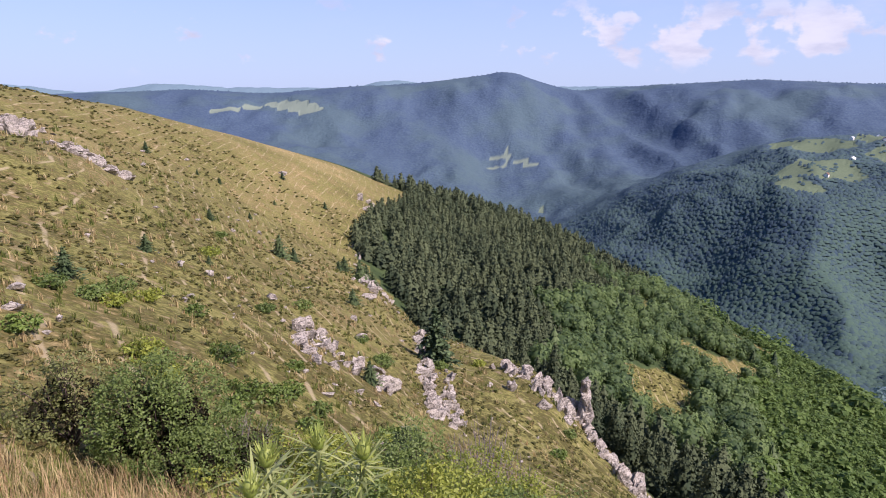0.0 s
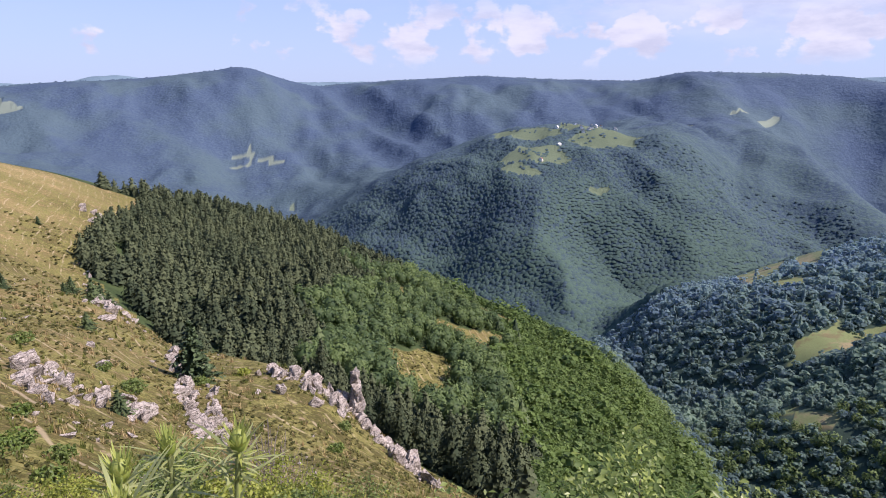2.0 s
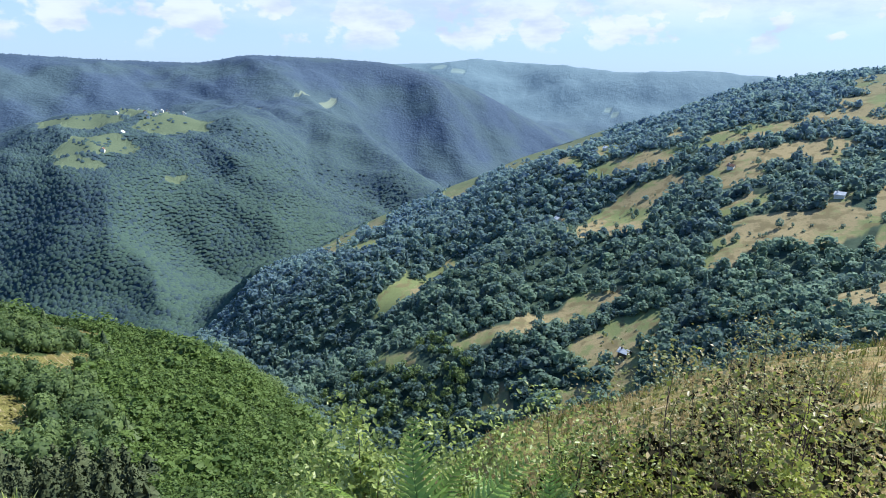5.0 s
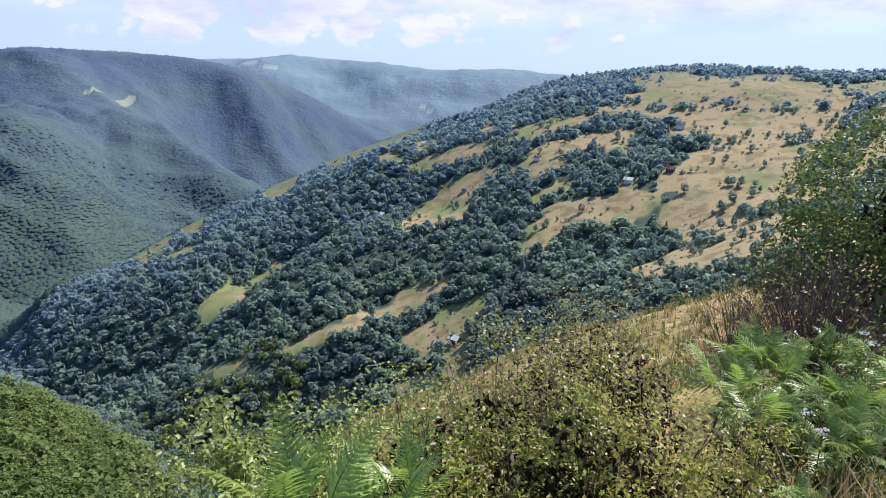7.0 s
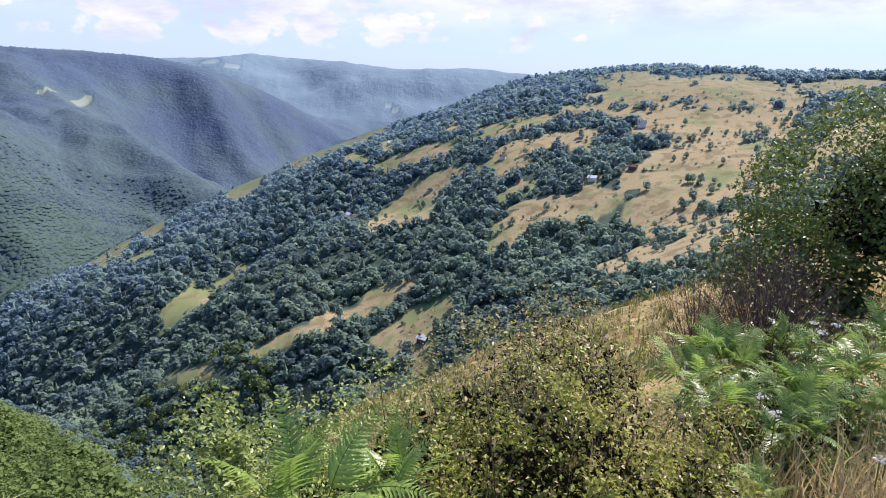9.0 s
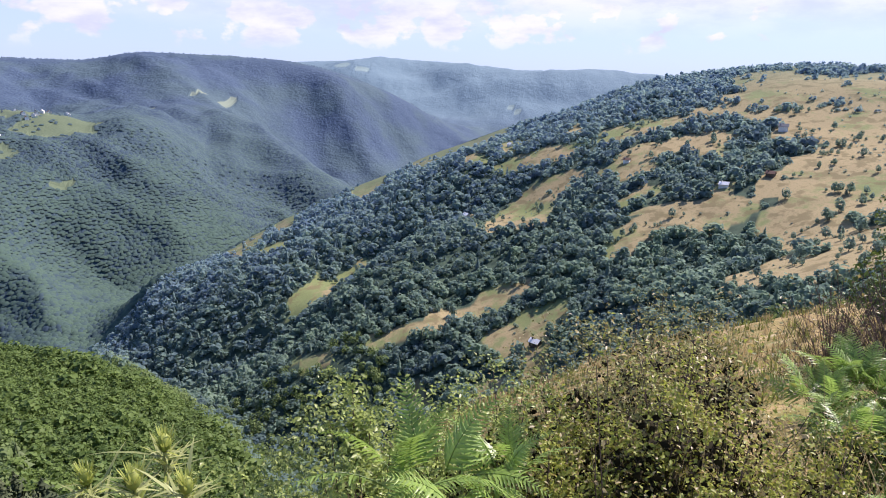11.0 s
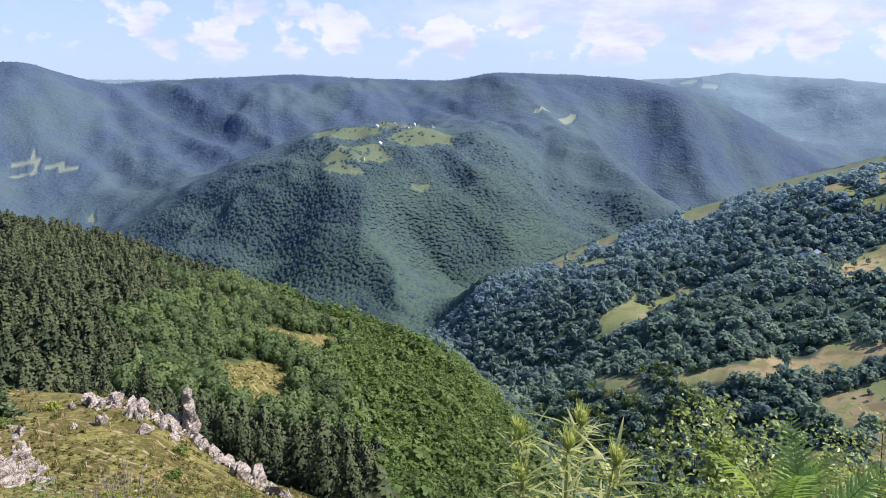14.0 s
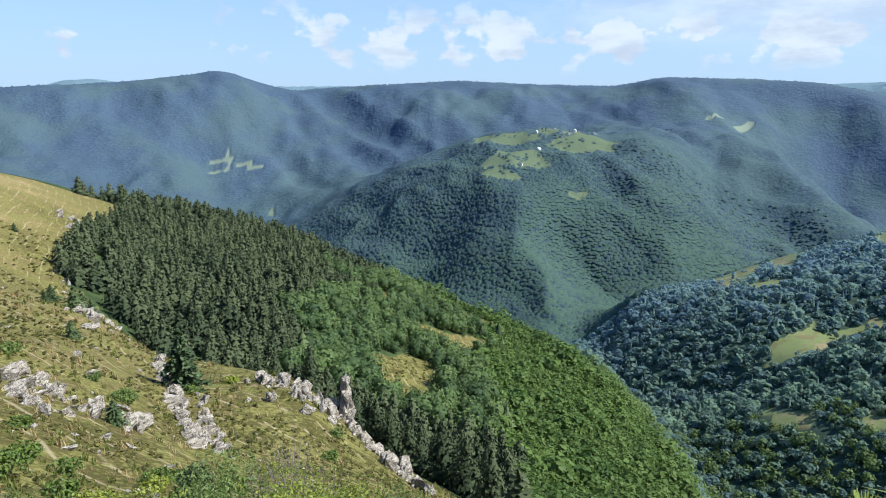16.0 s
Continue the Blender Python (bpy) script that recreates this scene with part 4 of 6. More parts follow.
def home_woods():
    x, y, rng = jittered(-60, 215, 40, 306, 3.1, 1, 1.5)
    az, r = bearing(x, y), np.hypot(x, y)
    wob = 14 * (fractal(x / 25, y / 25, 91) - 0.5)
    crest = line_at(HOME_CREST, az, 1)
    keep = (meadow(x, y) < 0.5) & (az > -11) & (az < 47) & (r < crest + np.where(az < 3, 14, 12)) & (r > line_at(BROW, az, 1) + np.where(az < 4, 42, np.where(az < 9, 20, 5)))
    needles = needle_land(az + wob, r)
    k = keep & needles
    h = (5.0 + 3.6 * rng.random(len(x)) ** 1.3) * (0.85 + 0.35 * fractal(x / 18, y / 18, 59)) * np.where((r > 262) & (az < 3), 1.2, 1.0)
    single = k & (r < 104) & (az < 30)
    n = np.nonzero(k & ~single)[0]
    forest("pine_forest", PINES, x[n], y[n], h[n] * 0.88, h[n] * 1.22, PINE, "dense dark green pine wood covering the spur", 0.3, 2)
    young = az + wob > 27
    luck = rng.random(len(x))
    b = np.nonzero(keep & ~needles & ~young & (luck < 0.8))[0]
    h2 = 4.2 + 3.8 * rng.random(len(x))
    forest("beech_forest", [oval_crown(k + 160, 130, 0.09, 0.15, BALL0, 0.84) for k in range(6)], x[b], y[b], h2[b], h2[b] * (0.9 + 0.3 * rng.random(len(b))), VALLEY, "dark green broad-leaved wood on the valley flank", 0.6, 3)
    xs, ys, rng2 = jittered(40, 215, 60, 300, 2.3, 17)
    az2, r2 = bearing(xs, ys), np.hypot(xs, ys)
    ok = (az2 + 14 * (fractal(xs / 25, ys / 25, 91) - 0.5) > 27) & (az2 < 48.5) & (r2 < line_at(HOME_CREST, az2, 1) + 8) & (r2 > 62) & (meadow(xs, ys) < 0.5) & ~needle_land(az2, r2)
    ok &= in_sight(xs, ys, 4)
    xs, ys = xs[ok], ys[ok]
    brink = line_at(HOME_CREST, bearing(xs, ys), 1) - np.hypot(xs, ys) < 22
    h3 = 1.9 + 1.6 * rng2.random(len(xs)) ** 2 + 2.6 * (rng2.random(len(xs)) < 0.05)
    h3 = h3 * (0.75 + 0.6 * fractal(xs / 14, ys / 14, 57)) * (1 + 0.6 * brink)
    w3, close = h3 * (1.15 + 0.5 * rng2.random(len(xs))), (np.hypot(xs, ys) < 120) | brink
    for forms, k in ((FINE_DOMES, close), (DOMES, ~close)):
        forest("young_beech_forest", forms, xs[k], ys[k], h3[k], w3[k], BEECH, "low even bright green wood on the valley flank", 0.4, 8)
    e = np.nonzero(keep & ~needles & (r > 120) & (az < 30) & (rng.random(len(x)) < 0.05))[0]
    forest("spruce_stand", SPIRES, x[e], y[e], h[e] * 0.85, h[e] * 1.05, FIR, "scattered dark spruces among broad-leaved trees", 0.3, 4)
    ids = np.nonzero(single)[0][:240]
    masters = [make_tree("pine_tree", pine_crown(300 + q, 380, 0.050), PINE, 9.0, 8.6, (0.5, 0.16), "dark green pine on the edge of the wood", seed=q) for q in range(3)]
    for c, i in enumerate(ids):
        tree = plant(masters[c % 3], x[i], y[i], rng.random() * 360, h[i] / 9.5, c < 3)
        tagged(tree, group="pines at the edge of the wood")


def east_woods():
    x, y, rng = jittered(-10, 900, -320, 560, 4.9, 5, 1.5)
    az, r = bearing(x, y), np.hypot(x, y)
    crest = line_at(EAST_CREST, az, 1)
    near = np.interp(az, [36, 38, 44, 47, 52, 64, 80, 95, 110, 116], [560, 300, 236, 212, 150, 95, 85, 110, 150, 170])
    open_land = meadow(x, y) > 0.45
    inside = (az > 36.5) & (az < 114) & (r > near) & (r < crest + 8) & in_sight(x, y, 8) & ~beside_house(x, y)
    lone = fractal(x / 35, y / 35, 35)
    p = np.where(open_land, np.where(lone > 0.60, 0.16, 0.008), 0.93)
    hedge = (np.abs(((x * 0.8 + y * 0.6 + 18 * fractal(x / 50, y / 50, 36)) / 62) % 1 - 0.5) < 0.05) & (fractal(x / 60, y / 60, 33) > 0.55) & open_land
    p = np.where(hedge, 0.5, p)
    p = np.where(in_copse(x, y), 0.85, p)
    top = (crest - r < 26) & (az > 84)
    p = np.where(top, 0.55, p)
    keep = inside & (rng.random(len(x)) < p)
    h = (3.0 + 5.6 * rng.random(len(x)) ** 1.8) * np.where((crest - r < 30) & (az < 78), 0.65, 1.0) * np.where(open_land, 0.85, 1.0) * (0.75 + 0.5 * fractal(x / 45, y / 45, 39))
    spiry = (rng.random(len(x)) < np.where(az < 60, 0.14, 0.07)) & ~open_land
    alone = keep & open_land & ~top & (r < 640)
    ids = np.nonzero(alone)[0]
    ids = ids[np.argsort(r[ids])[:290]]
    rest = keep.copy()
    rest[ids] = False
    low = rest & ((r < 230) | ((r < 330) & (az < 62)))
    b = np.nonzero(low)[0]
    forest("valley_wood", FINE_DOMES, x[b], y[b], h[b], h[b] * (0.9 + 0.4 * rng.random(len(b))), VALLEY, "dark green broad-leaved wood below the brow", 0.5, 16)
    rest &= ~low
    # a closer second storey on the lower slope
    xn, yn, rng4 = jittered(120, 340, -60, 260, 4.4, 35, 1.5)
    azn, rn = bearing(xn, yn), np.hypot(xn, yn)
    k = (azn > 44) & (azn < 96) & (rn > np.interp(azn, [44, 47, 52, 64, 80, 95], [246, 222, 165, 130, 120, 140])) & (rn < 345) & (meadow(xn, yn) < 0.5) & in_sight(xn, yn, 5) & ~beside_house(xn, yn)
    hn = (2.4 + 3.2 * rng4.random(len(xn)) ** 1.5)
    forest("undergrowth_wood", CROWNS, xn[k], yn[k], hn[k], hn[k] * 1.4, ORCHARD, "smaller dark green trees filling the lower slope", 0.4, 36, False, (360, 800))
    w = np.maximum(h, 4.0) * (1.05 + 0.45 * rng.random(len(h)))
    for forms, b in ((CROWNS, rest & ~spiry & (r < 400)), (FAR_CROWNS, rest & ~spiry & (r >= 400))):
        forest("orchard_wood", forms, x[b], y[b], h[b], w[b], ORCHARD, "broad-leaved wood on the facing slope, tinted haze-blue", 0.7, 6, False, (360, 800))
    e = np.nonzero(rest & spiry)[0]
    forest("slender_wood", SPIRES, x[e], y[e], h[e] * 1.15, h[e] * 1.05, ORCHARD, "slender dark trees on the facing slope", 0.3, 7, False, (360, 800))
    xs, ys, rng3 = jittered(200, 900, -320, 300, 9.0, 25)
    az2, r2 = bearing(xs, ys), np.hypot(xs, ys)
    k = (az2 > 60) & (az2 < 114) & (r2 > 240) & (r2 < line_at(EAST_CREST, az2, 1)) & (meadow(xs, ys) > 0.45) & ~beside_house(xs, ys) & (fractal(xs / 25, ys / 25, 45) > 0.57)
    k &= in_sight(xs, ys, 2)
    h4 = 0.9 + 1.5 * rng3.random(int(k.sum())) ** 2
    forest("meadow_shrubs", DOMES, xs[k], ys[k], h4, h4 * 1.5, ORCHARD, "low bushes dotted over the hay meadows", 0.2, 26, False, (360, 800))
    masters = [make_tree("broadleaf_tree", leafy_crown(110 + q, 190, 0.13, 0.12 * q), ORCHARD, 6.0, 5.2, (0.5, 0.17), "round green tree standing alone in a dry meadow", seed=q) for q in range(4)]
    for c, i in enumerate(ids):
        tagged(plant(masters[c % 4], x[i], y[i], rng.random() * 360, h[i] / 6.0, c < 4), group="trees scattered over the meadows")


def middle_woods():
    x, y, rng = jittered(100, 1500, 400, 1750, 5.6, 9, 1.5)
    az, r = bearing(x, y), np.hypot(x, y)
    keep = (az > 5) & (az < 56) & (r > np.where(az < 44, 545, 640)) & (r + 260 * (rng.random(len(x)) - 0.5) < 1420) & (meadow(x, y) < 0.5)
    keep &= ~((az > 37.2) & (r < line_at(EAST_CREST, az, 1) + 8))
    village = (fractal(x / 40, y / 40, 97) < 0.5) & (meadow(x, y) > 0.5) & (r > 1200) & (rng.random(len(x)) < 0.10)
    keep |= village & (az > 26) & (az < 40) & (r < 1700)
    h = 4.6 + 3.4 * rng.random(len(x))
    keep &= in_sight(x, y, 6)
    spire = fractal(x / 120, y / 120, 99) + 0.3 * (rng.random(len(x)) - 0.5) > np.where(az < 31, 0.42, 0.62)
    e, b = np.nonzero(keep & spire)[0], np.nonzero(keep & ~spire)[0]
    forest("mountain_spruces", SIMPLE_CROWNS, x[e], y[e], h[e] * 0.75, h[e] * 0.95, MIXED, "dense spruce wood on the village hill, tinted haze-blue", 0.5, 11, True, closed=0.6)
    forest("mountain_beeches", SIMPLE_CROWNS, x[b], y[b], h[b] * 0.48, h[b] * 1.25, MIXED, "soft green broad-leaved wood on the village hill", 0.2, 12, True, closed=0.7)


def far_woods():
    x, y, rng = jittered(-1300, 2700, 700, 3100, 9.5, 13, 1.3)
    az, r = bearing(x, y), np.hypot(x, y)
    crest = line_at(FAR_CREST, az, 1)
    keep = (az > -27) & (az < 72) & (np.abs(r - crest) < 22) & (meadow(x, y) < 0.5) & (rng.random(len(x)) < 0.22 + 0.5 * (fractal(x / 90, y / 90, 65) > 0.55))
    i = np.nonzero(keep)[0]
    h = 2.4 + 3.6 * rng.random(len(i)) ** 2
    forest("far_forest", SIMPLE_CROWNS, x[i], y[i], h, h * 1.3, MIXED, "trees along the crest of the far mountains, tinted haze-blue", 0.8, 14, True, closed=0.7)


home_woods()
east_woods()
middle_woods()
far_woods()

# ---- rocks ----


def build_rock(t, where):
    big = t.noise(where, 0.8, 6, 0.7)
    fine = t.noise(where, 6.0, 7, 0.75)
    layers = t.node("ShaderNodeMapping", Vector=where, Scale=(0.7, 0.7, 3.0), Rotation=(0.5, 0.3, 0)).outputs[0]
    seams = t.noise(layers, 1.6, 6, 0.7)
    colour = t.mix(t.ramp(big, 0.3, 0.7), (0.25, 0.215, 0.190), (0.46, 0.405, 0.360))
    colour = t.mix(t.math("MULTIPLY", t.ramp(fine, 0.40, 0.66), 0.7), colour, (0.56, 0.505, 0.450))
    colour = t.mix(t.math("MULTIPLY", t.ramp(t.noise(where, 2.1, 5, 0.75), 0.56, 0.68), 0.8), colour, (0.15, 0.14, 0.095))
    crack = t.ramp(t.math("ABSOLUTE", t.math("SUBTRACT", seams, 0.5)), 0.03, 0.0)
    colour = t.mix(t.math("MULTIPLY", crack, 0.75), colour, (0.085, 0.072, 0.066))
    height = t.math("SUBTRACT", t.math("ADD", t.math("MULTIPLY", fine, 0.6), t.math("MULTIPLY", seams, 0.5)), t.math("MULTIPLY", crack, 0.4))
    return colour, height, 0.22


ROCK = surface("grey-pink quartzite", build_rock, 0.9, 0.2)


def rock_mesh(seed, flat=1.0, level=2):
    """A broken stone about one metre across: split along joints into flat faces, roughened and cracked."""
    rng = np.random.default_rng(seed)
    bm = bmesh.new()
    for q in unit(13, rng) * np.array([0.55, 0.48, 0.58]) * (0.72 + 0.45 * rng.random((13, 1))):
        bm.verts.new(q)
    res = bmesh.ops.convex_hull(bm, input=bm.verts)
    bmesh.ops.delete(bm, geom=[g for g in res["geom_interior"] if isinstance(g, bmesh.types.BMVert)], context="VERTS")
    bmesh.ops.subdivide_edges(bm, edges=bm.edges, cuts=level + 1, use_grid_fill=True)
    joints = unit(4, rng)
    for v in bm.verts:
        q = v.co * 2.6 + Vector((seed * 3.1, 1.7, 0))
        steps = sum(0.055 * (round(4.2 * v.co.dot(Vector(j)) + 0.6 * noise.noise(q * 0.8)) % 2) for j in joints)
        v.co *= 1 - steps + 0.09 * noise.fractal(q * 1.6, 0.7, 2.0, 4) - 0.12 * max(0.0, 0.22 - abs(noise.noise(q * 1.5)))
        v.co.z *= flat
    bmesh.ops.triangulate(bm, faces=bm.faces)
    me = bpy.data.meshes.new("stone")
    bm.to_mesh(me)
    bm.free()
    me.materials.append(ROCK)
    return me


STONES = [rock_mesh(k, (0.75, 1.0, 1.25)[k % 3]) for k in range(9)]
SMALL_STONES = [rock_mesh(30 + k, 0.7, 1) for k in range(5)]


def boulder(x, y, w, h, turn, k, label="pale grey-pink angular boulder half sunk in the grass", tilt=0.0, sink=0.3):
    ob = new("boulder", (STONES if w > 0.9 else SMALL_STONES)[k % 5])
    ob.matrix_basis = pose(x, y, float(ground_z(x, y)[0]) + h * (0.5 - sink), tilt, tilt * 0.5, turn) @ Matrix.Diagonal((w, w * 0.85, h, 1))
    return tagged(ob, label, "rock", group="boulders on the slope")


def outcrop(stones, label):
    """A crag: stones as (x, y, width, height, lift) under one empty."""
    x0, y0 = stones[0][:2]
    base = Vector((x0, y0, float(ground_z(x0, y0)[0])))
    root = tagged(new("rock_outcrop"), label, "rock outcrop")
    root.location = base
    for k, (x, y, w, h, lift) in enumerate(stones):
        ob = new("stone", STONES[(k * 3 + int(abs(x) * 7)) % len(STONES)])
        ob.parent = root
        z = float(ground_z(x, y)[0])
        place = pose(x, y, z + lift + h * 0.16, (k * 37) % 26 - 13, (k * 53) % 30 - 22, 25 + (k * 71) % 60 + 180 * (k % 2)) @ Matrix.Diagonal((w, w * 0.8, h, 1))
        ob.matrix_basis = Matrix.Translation(-base) @ place
    return root


def rib(x0, y0, x1, y1, count, size, seed, sway=0.7):
    """Stones in a broken line down the slope."""
    rng = np.random.default_rng(seed)
    out = []
    for k in range(count):
        u = (k + 0.5 * rng.random()) / count
        s = size * (0.28 + 0.85 * rng.random() ** 1.6)
        out.append((x0 + (x1 - x0) * u + sway * (rng.random() - 0.5), y0 + (y1 - y0) * u + 1.4 * sway * (rng.random() - 0.6), s, s * (0.55 + 0.75 * rng.random()), 0.0))
    return out


def make_rocks():
    outcrop([(15.0, 61.9, 3.6, 3.8, 0.0), (14.5, 61.3, 2.9, 3.6, 0.6), (15.5, 61.5, 2.6, 3.6, 1.0), (15.0, 61.7, 2.7, 3.0, 2.2), (15.2, 61.8, 2.2, 2.6, 3.4),
             (14.9, 61.6, 1.9, 2.0, 4.3), (15.1, 61.6, 1.5, 1.6, 5.1), (13.6, 61.7, 2.4, 2.6, 0.0)], "standing tower of stacked grey-pink rock at the slope edge")
    outcrop(rib(6.8, 67.0, 14.0, 61.6, 64, 1.9, 5, 3.4) + [(11.4, 64.4, 2.6, 2.0, 0.0), (12.6, 63.2, 2.8, 2.6, 0.0), (13.4, 62.4, 2.6, 2.6, 0.2)],
            "long broken rock crag along the grassy edge")
    outcrop(rib(8.5, 63.5, 14.5, 57.5, 40, 1.5, 16, 3.4), "broken rock face and rubble below the crag")
    outcrop(rib(-9.0, 41.5, -3.6, 36.5, 24, 1.35, 17, 3.2), "angular grey blocks scattered over the grass")
    outcrop(rib(16.0, 57.5, 17.5, 46.0, 52, 2.0, 6, 3.0), "pale rock crag falling steeply towards the pines")
    outcrop(rib(-3.2, 78.0, -1.4, 52.0, 44, 1.6, 7, 1.3), "narrow rib of pale stones running down the grass")
    outcrop(rib(-1.4, 51.5, 0.3, 38.5, 44, 1.6, 8, 1.8), "lower part of the pale stone rib among shrubs")
    outcrop(rib(0.2, 58.0, 1.0, 40.0, 26, 1.3, 9, 1.1), "second narrow stone rib beside the fir")
    outcrop(rib(-9.6, 43.5, -7.4, 35.0, 24, 1.5, 10, 2.6), "group of upright grey stones in the grass")
    outcrop(rib(-62.5, 95.0, -53.0, 81.0, 48, 3.0, 11, 7.0), "weathered crag of dark-seamed blocks high on the slope")
    outcrop(rib(-45.0, 78.0, -37.0, 71.5, 46, 2.3, 12, 3.4), "layered grey rock slab breaking out of the dry grass")
    outcrop(rib(-26.5, 214.0, -24.0, 202.0, 8, 3.4, 13, 4.0), "small crag below the treeline")
    outcrop(rib(-13.5, 112.0, -9.5, 92.0, 40, 2.0, 14, 3.8), "rubble of pale rocks beside the pines")
    outcrop(rib(-22.0, 158.0, -14.0, 116.0, 14, 1.8, 15, 3.0), "line of broken rock at the edge of the pines")
    for k, (x, y, w, h) in enumerate([(-6.8, 49.6, 1.25, 1.35), (-3.4, 37.4, 2.0, 1.7), (-5.7, 38.8, 1.0, 0.9), (-13.5, 47.7, 1.4, 0.8), (-15.5, 22.2, 0.9, 0.6), (-13.5, 19.0, 0.7, 0.5),
                                      (-12.7, 19.9, 0.5, 0.4), (6.6, 56.9, 1.5, 1.4), (9.5, 54.9, 1.7, 1.6), (4.4, 56.3, 1.0, 0.6), (-7.0, 33.0, 1.0, 1.0), (-4.6, 41.0, 1.3, 1.0),
                                      (-47.6, 189.3, 3.5, 1.6), (-54.9, 137.3, 1.8, 1.0), (-30.2, 102.9, 2.4, 1.0), (-12.5, 97.0, 2.2, 1.6), (-10.2, 84.0, 2.4, 1.4), (-8.8, 60.0, 1.2, 0.7)]):
        boulder(x, y, w, h, k * 47, k, tilt=(k * 29) % 30 - 15)
    rng = np.random.default_rng(77)
    n = 0
    while n < 170:
        az, r = -36 + 46 * rng.random(), 18 * 9 ** rng.random()
        x, y = r * math.sin(radians(az)), r * math.cos(radians(az))
        if meadow(np.array([x]), np.array([y]))[0] < 0.5 or fractal(np.array([x / 14]), np.array([y / 14]), 55)[0] < 0.48:
            continue
        w = (0.18 + 0.55 * rng.random() ** 3) * (1 + r / 130)
        boulder(x, y, w, w * (0.4 + 0.5 * rng.random()), rng.random() * 360, n, "small pale stone lying in the grass", rng.random() * 20 - 10)
        n += 1


# ---- conifers on the open slope ----


def fir_crown(seed, tiers=15, boughs=11, cards_each=7):
    """A fuller spire for firs near by: layered boughs with needle sprays along each."""
    rng = np.random.default_rng(seed)
    s = Soup()
    v, f, t = needle_crown(seed, tiers, 9, 0.20, 0.04, 0.45)
    s.add(v, f, t * 0.5)
    for k in range(tiers):
        u = k / (tiers - 1)
        z = 0.06 + 0.86 * u
        rad = 0.31 * (1 - 0.90 * u)
        for b in range(boughs):
            a = rng.random() * 6.283
            length = rad * (0.75 + 0.45 * rng.random())
            w = np.linspace(0.35, 1.0, cards_each)
            x, y = np.cos(a) * length * w, np.sin(a) * length * w
            base = np.stack([x, y, z - 0.22 * length * w ** 2 * 1.4 + 0.015 * rng.normal(size=cards_each)], 1)
            nrm = unit(cards_each, rng, 0.2) + np.array([0, 0, 0.8])
            nrm /= np.linalg.norm(nrm, axis=1)[:, None]
            cv, cf = cards(base, nrm, 0.042 * (1.2 - 0.6 * u), rng, 1.6)
            s.add(cv, cf, np.repeat(np.clip(0.2 + 0.75 * w * rng.random(cards_each), 0, 1), 4))
    return s.arrays()


def make_slope_firs():
    big = make_tree("fir_tree", fir_crown(3), DARK_FIR, 8.0, 9.6, (0.9, 0.16), "tall dark green fir standing on the rocky grass edge")
    plant(big, -0.8, 60.7, 20, 0.82, True, 0.2)
    small = make_tree("young_spruce", fir_crown(5, 8, 9, 4), FIR, 1.0, 1.95, (0.85, 0.03), "small dark green spruce growing alone in the dry grass")
    spots = [(-17.0, 27.7, 1.5), (-20.3, 42.4, 1.35), (-23.5, 89.1, 3.6), (-22.1, 91.6, 2.2), (-13.4, 99.0, 4.0), (-17.9, 111.8, 3.0), (-30.5, 82.2, 1.7), (-35.3, 114.9, 1.3),
             (-47.9, 136.4, 1.6), (-57.2, 124.0, 2.4), (-46.1, 183.0, 2.4), (-10.7, 72.2, 2.2), (-18.2, 107.4, 2.0), (-4.5, 36.3, 1.6), (-18.5, 48.8, 0.8), (-33.2, 177.3, 2.2),
             (-50.0, 130.0, 1.2), (-40.0, 150.0, 1.4), (-14.5, 116.0, 3.4), (-12.2, 107.0, 2.8)]
    for k, (x, y, h) in enumerate(spots):
        tagged(plant(small, x, y, k * 67, h, k == 0, 0.05 * h), group="young spruces on the slope")


# ---- houses ----


def build_plaster(t, where):
    return t.mix(t.noise(where, 1.2, 5, 0.7), (0.62, 0.60, 0.55), (0.82, 0.80, 0.76)), None, 0


def build_tiles(t, where):
    return t.mix(t.noise(where, 2.0, 5, 0.7), (0.13, 0.075, 0.055), (0.26, 0.15, 0.11)), None, 0


def build_tin(t, where):
    return t.mix(t.noise(where, 0.8, 4, 0.6), (0.68, 0.69, 0.70), (0.84, 0.84, 0.85)), None, 0


def build_slate(t, where):
    return t.mix(t.noise(where, 0.8, 4, 0.6), (0.06, 0.075, 0.10), (0.12, 0.14, 0.17)), None, 0


def build_plank(t, where):
    return t.mix(t.noise(where, 3.0, 4, 0.6), (0.06, 0.045, 0.035), (0.16, 0.12, 0.09)), None, 0


PLASTER, TILES, TIN = surface("lime plaster", build_plaster), surface("old roof tiles", build_tiles), surface("sheet metal", build_tin, 0.6, 0.4)
SLATE, PLANK = surface("dark roofing", build_slate, 0.6), surface("weathered boards", build_plank)


def box_into(bm, x0, x1, y0, y1, z0, z1):
    vs = [bm.verts.new(p) for p in ((x0, y0, z0), (x1, y0, z0), (x1, y1, z0), (x0, y1, z0), (x0, y0, z1), (x1, y0, z1), (x1, y1, z1), (x0, y1, z1))]
    for f in ((3, 2, 1, 0), (4, 5, 6, 7), (0, 1, 5, 4), (1, 2, 6, 5), (2, 3, 7, 6), (3, 0, 4, 7)):
        bm.faces.new([vs[i] for i in f])


def finish(bm, name, material):
    me = bpy.data.meshes.new(name)
    bm.normal_update()
    bm.to_mesh(me)
    bm.free()
    me.materials.append(material)
    return me


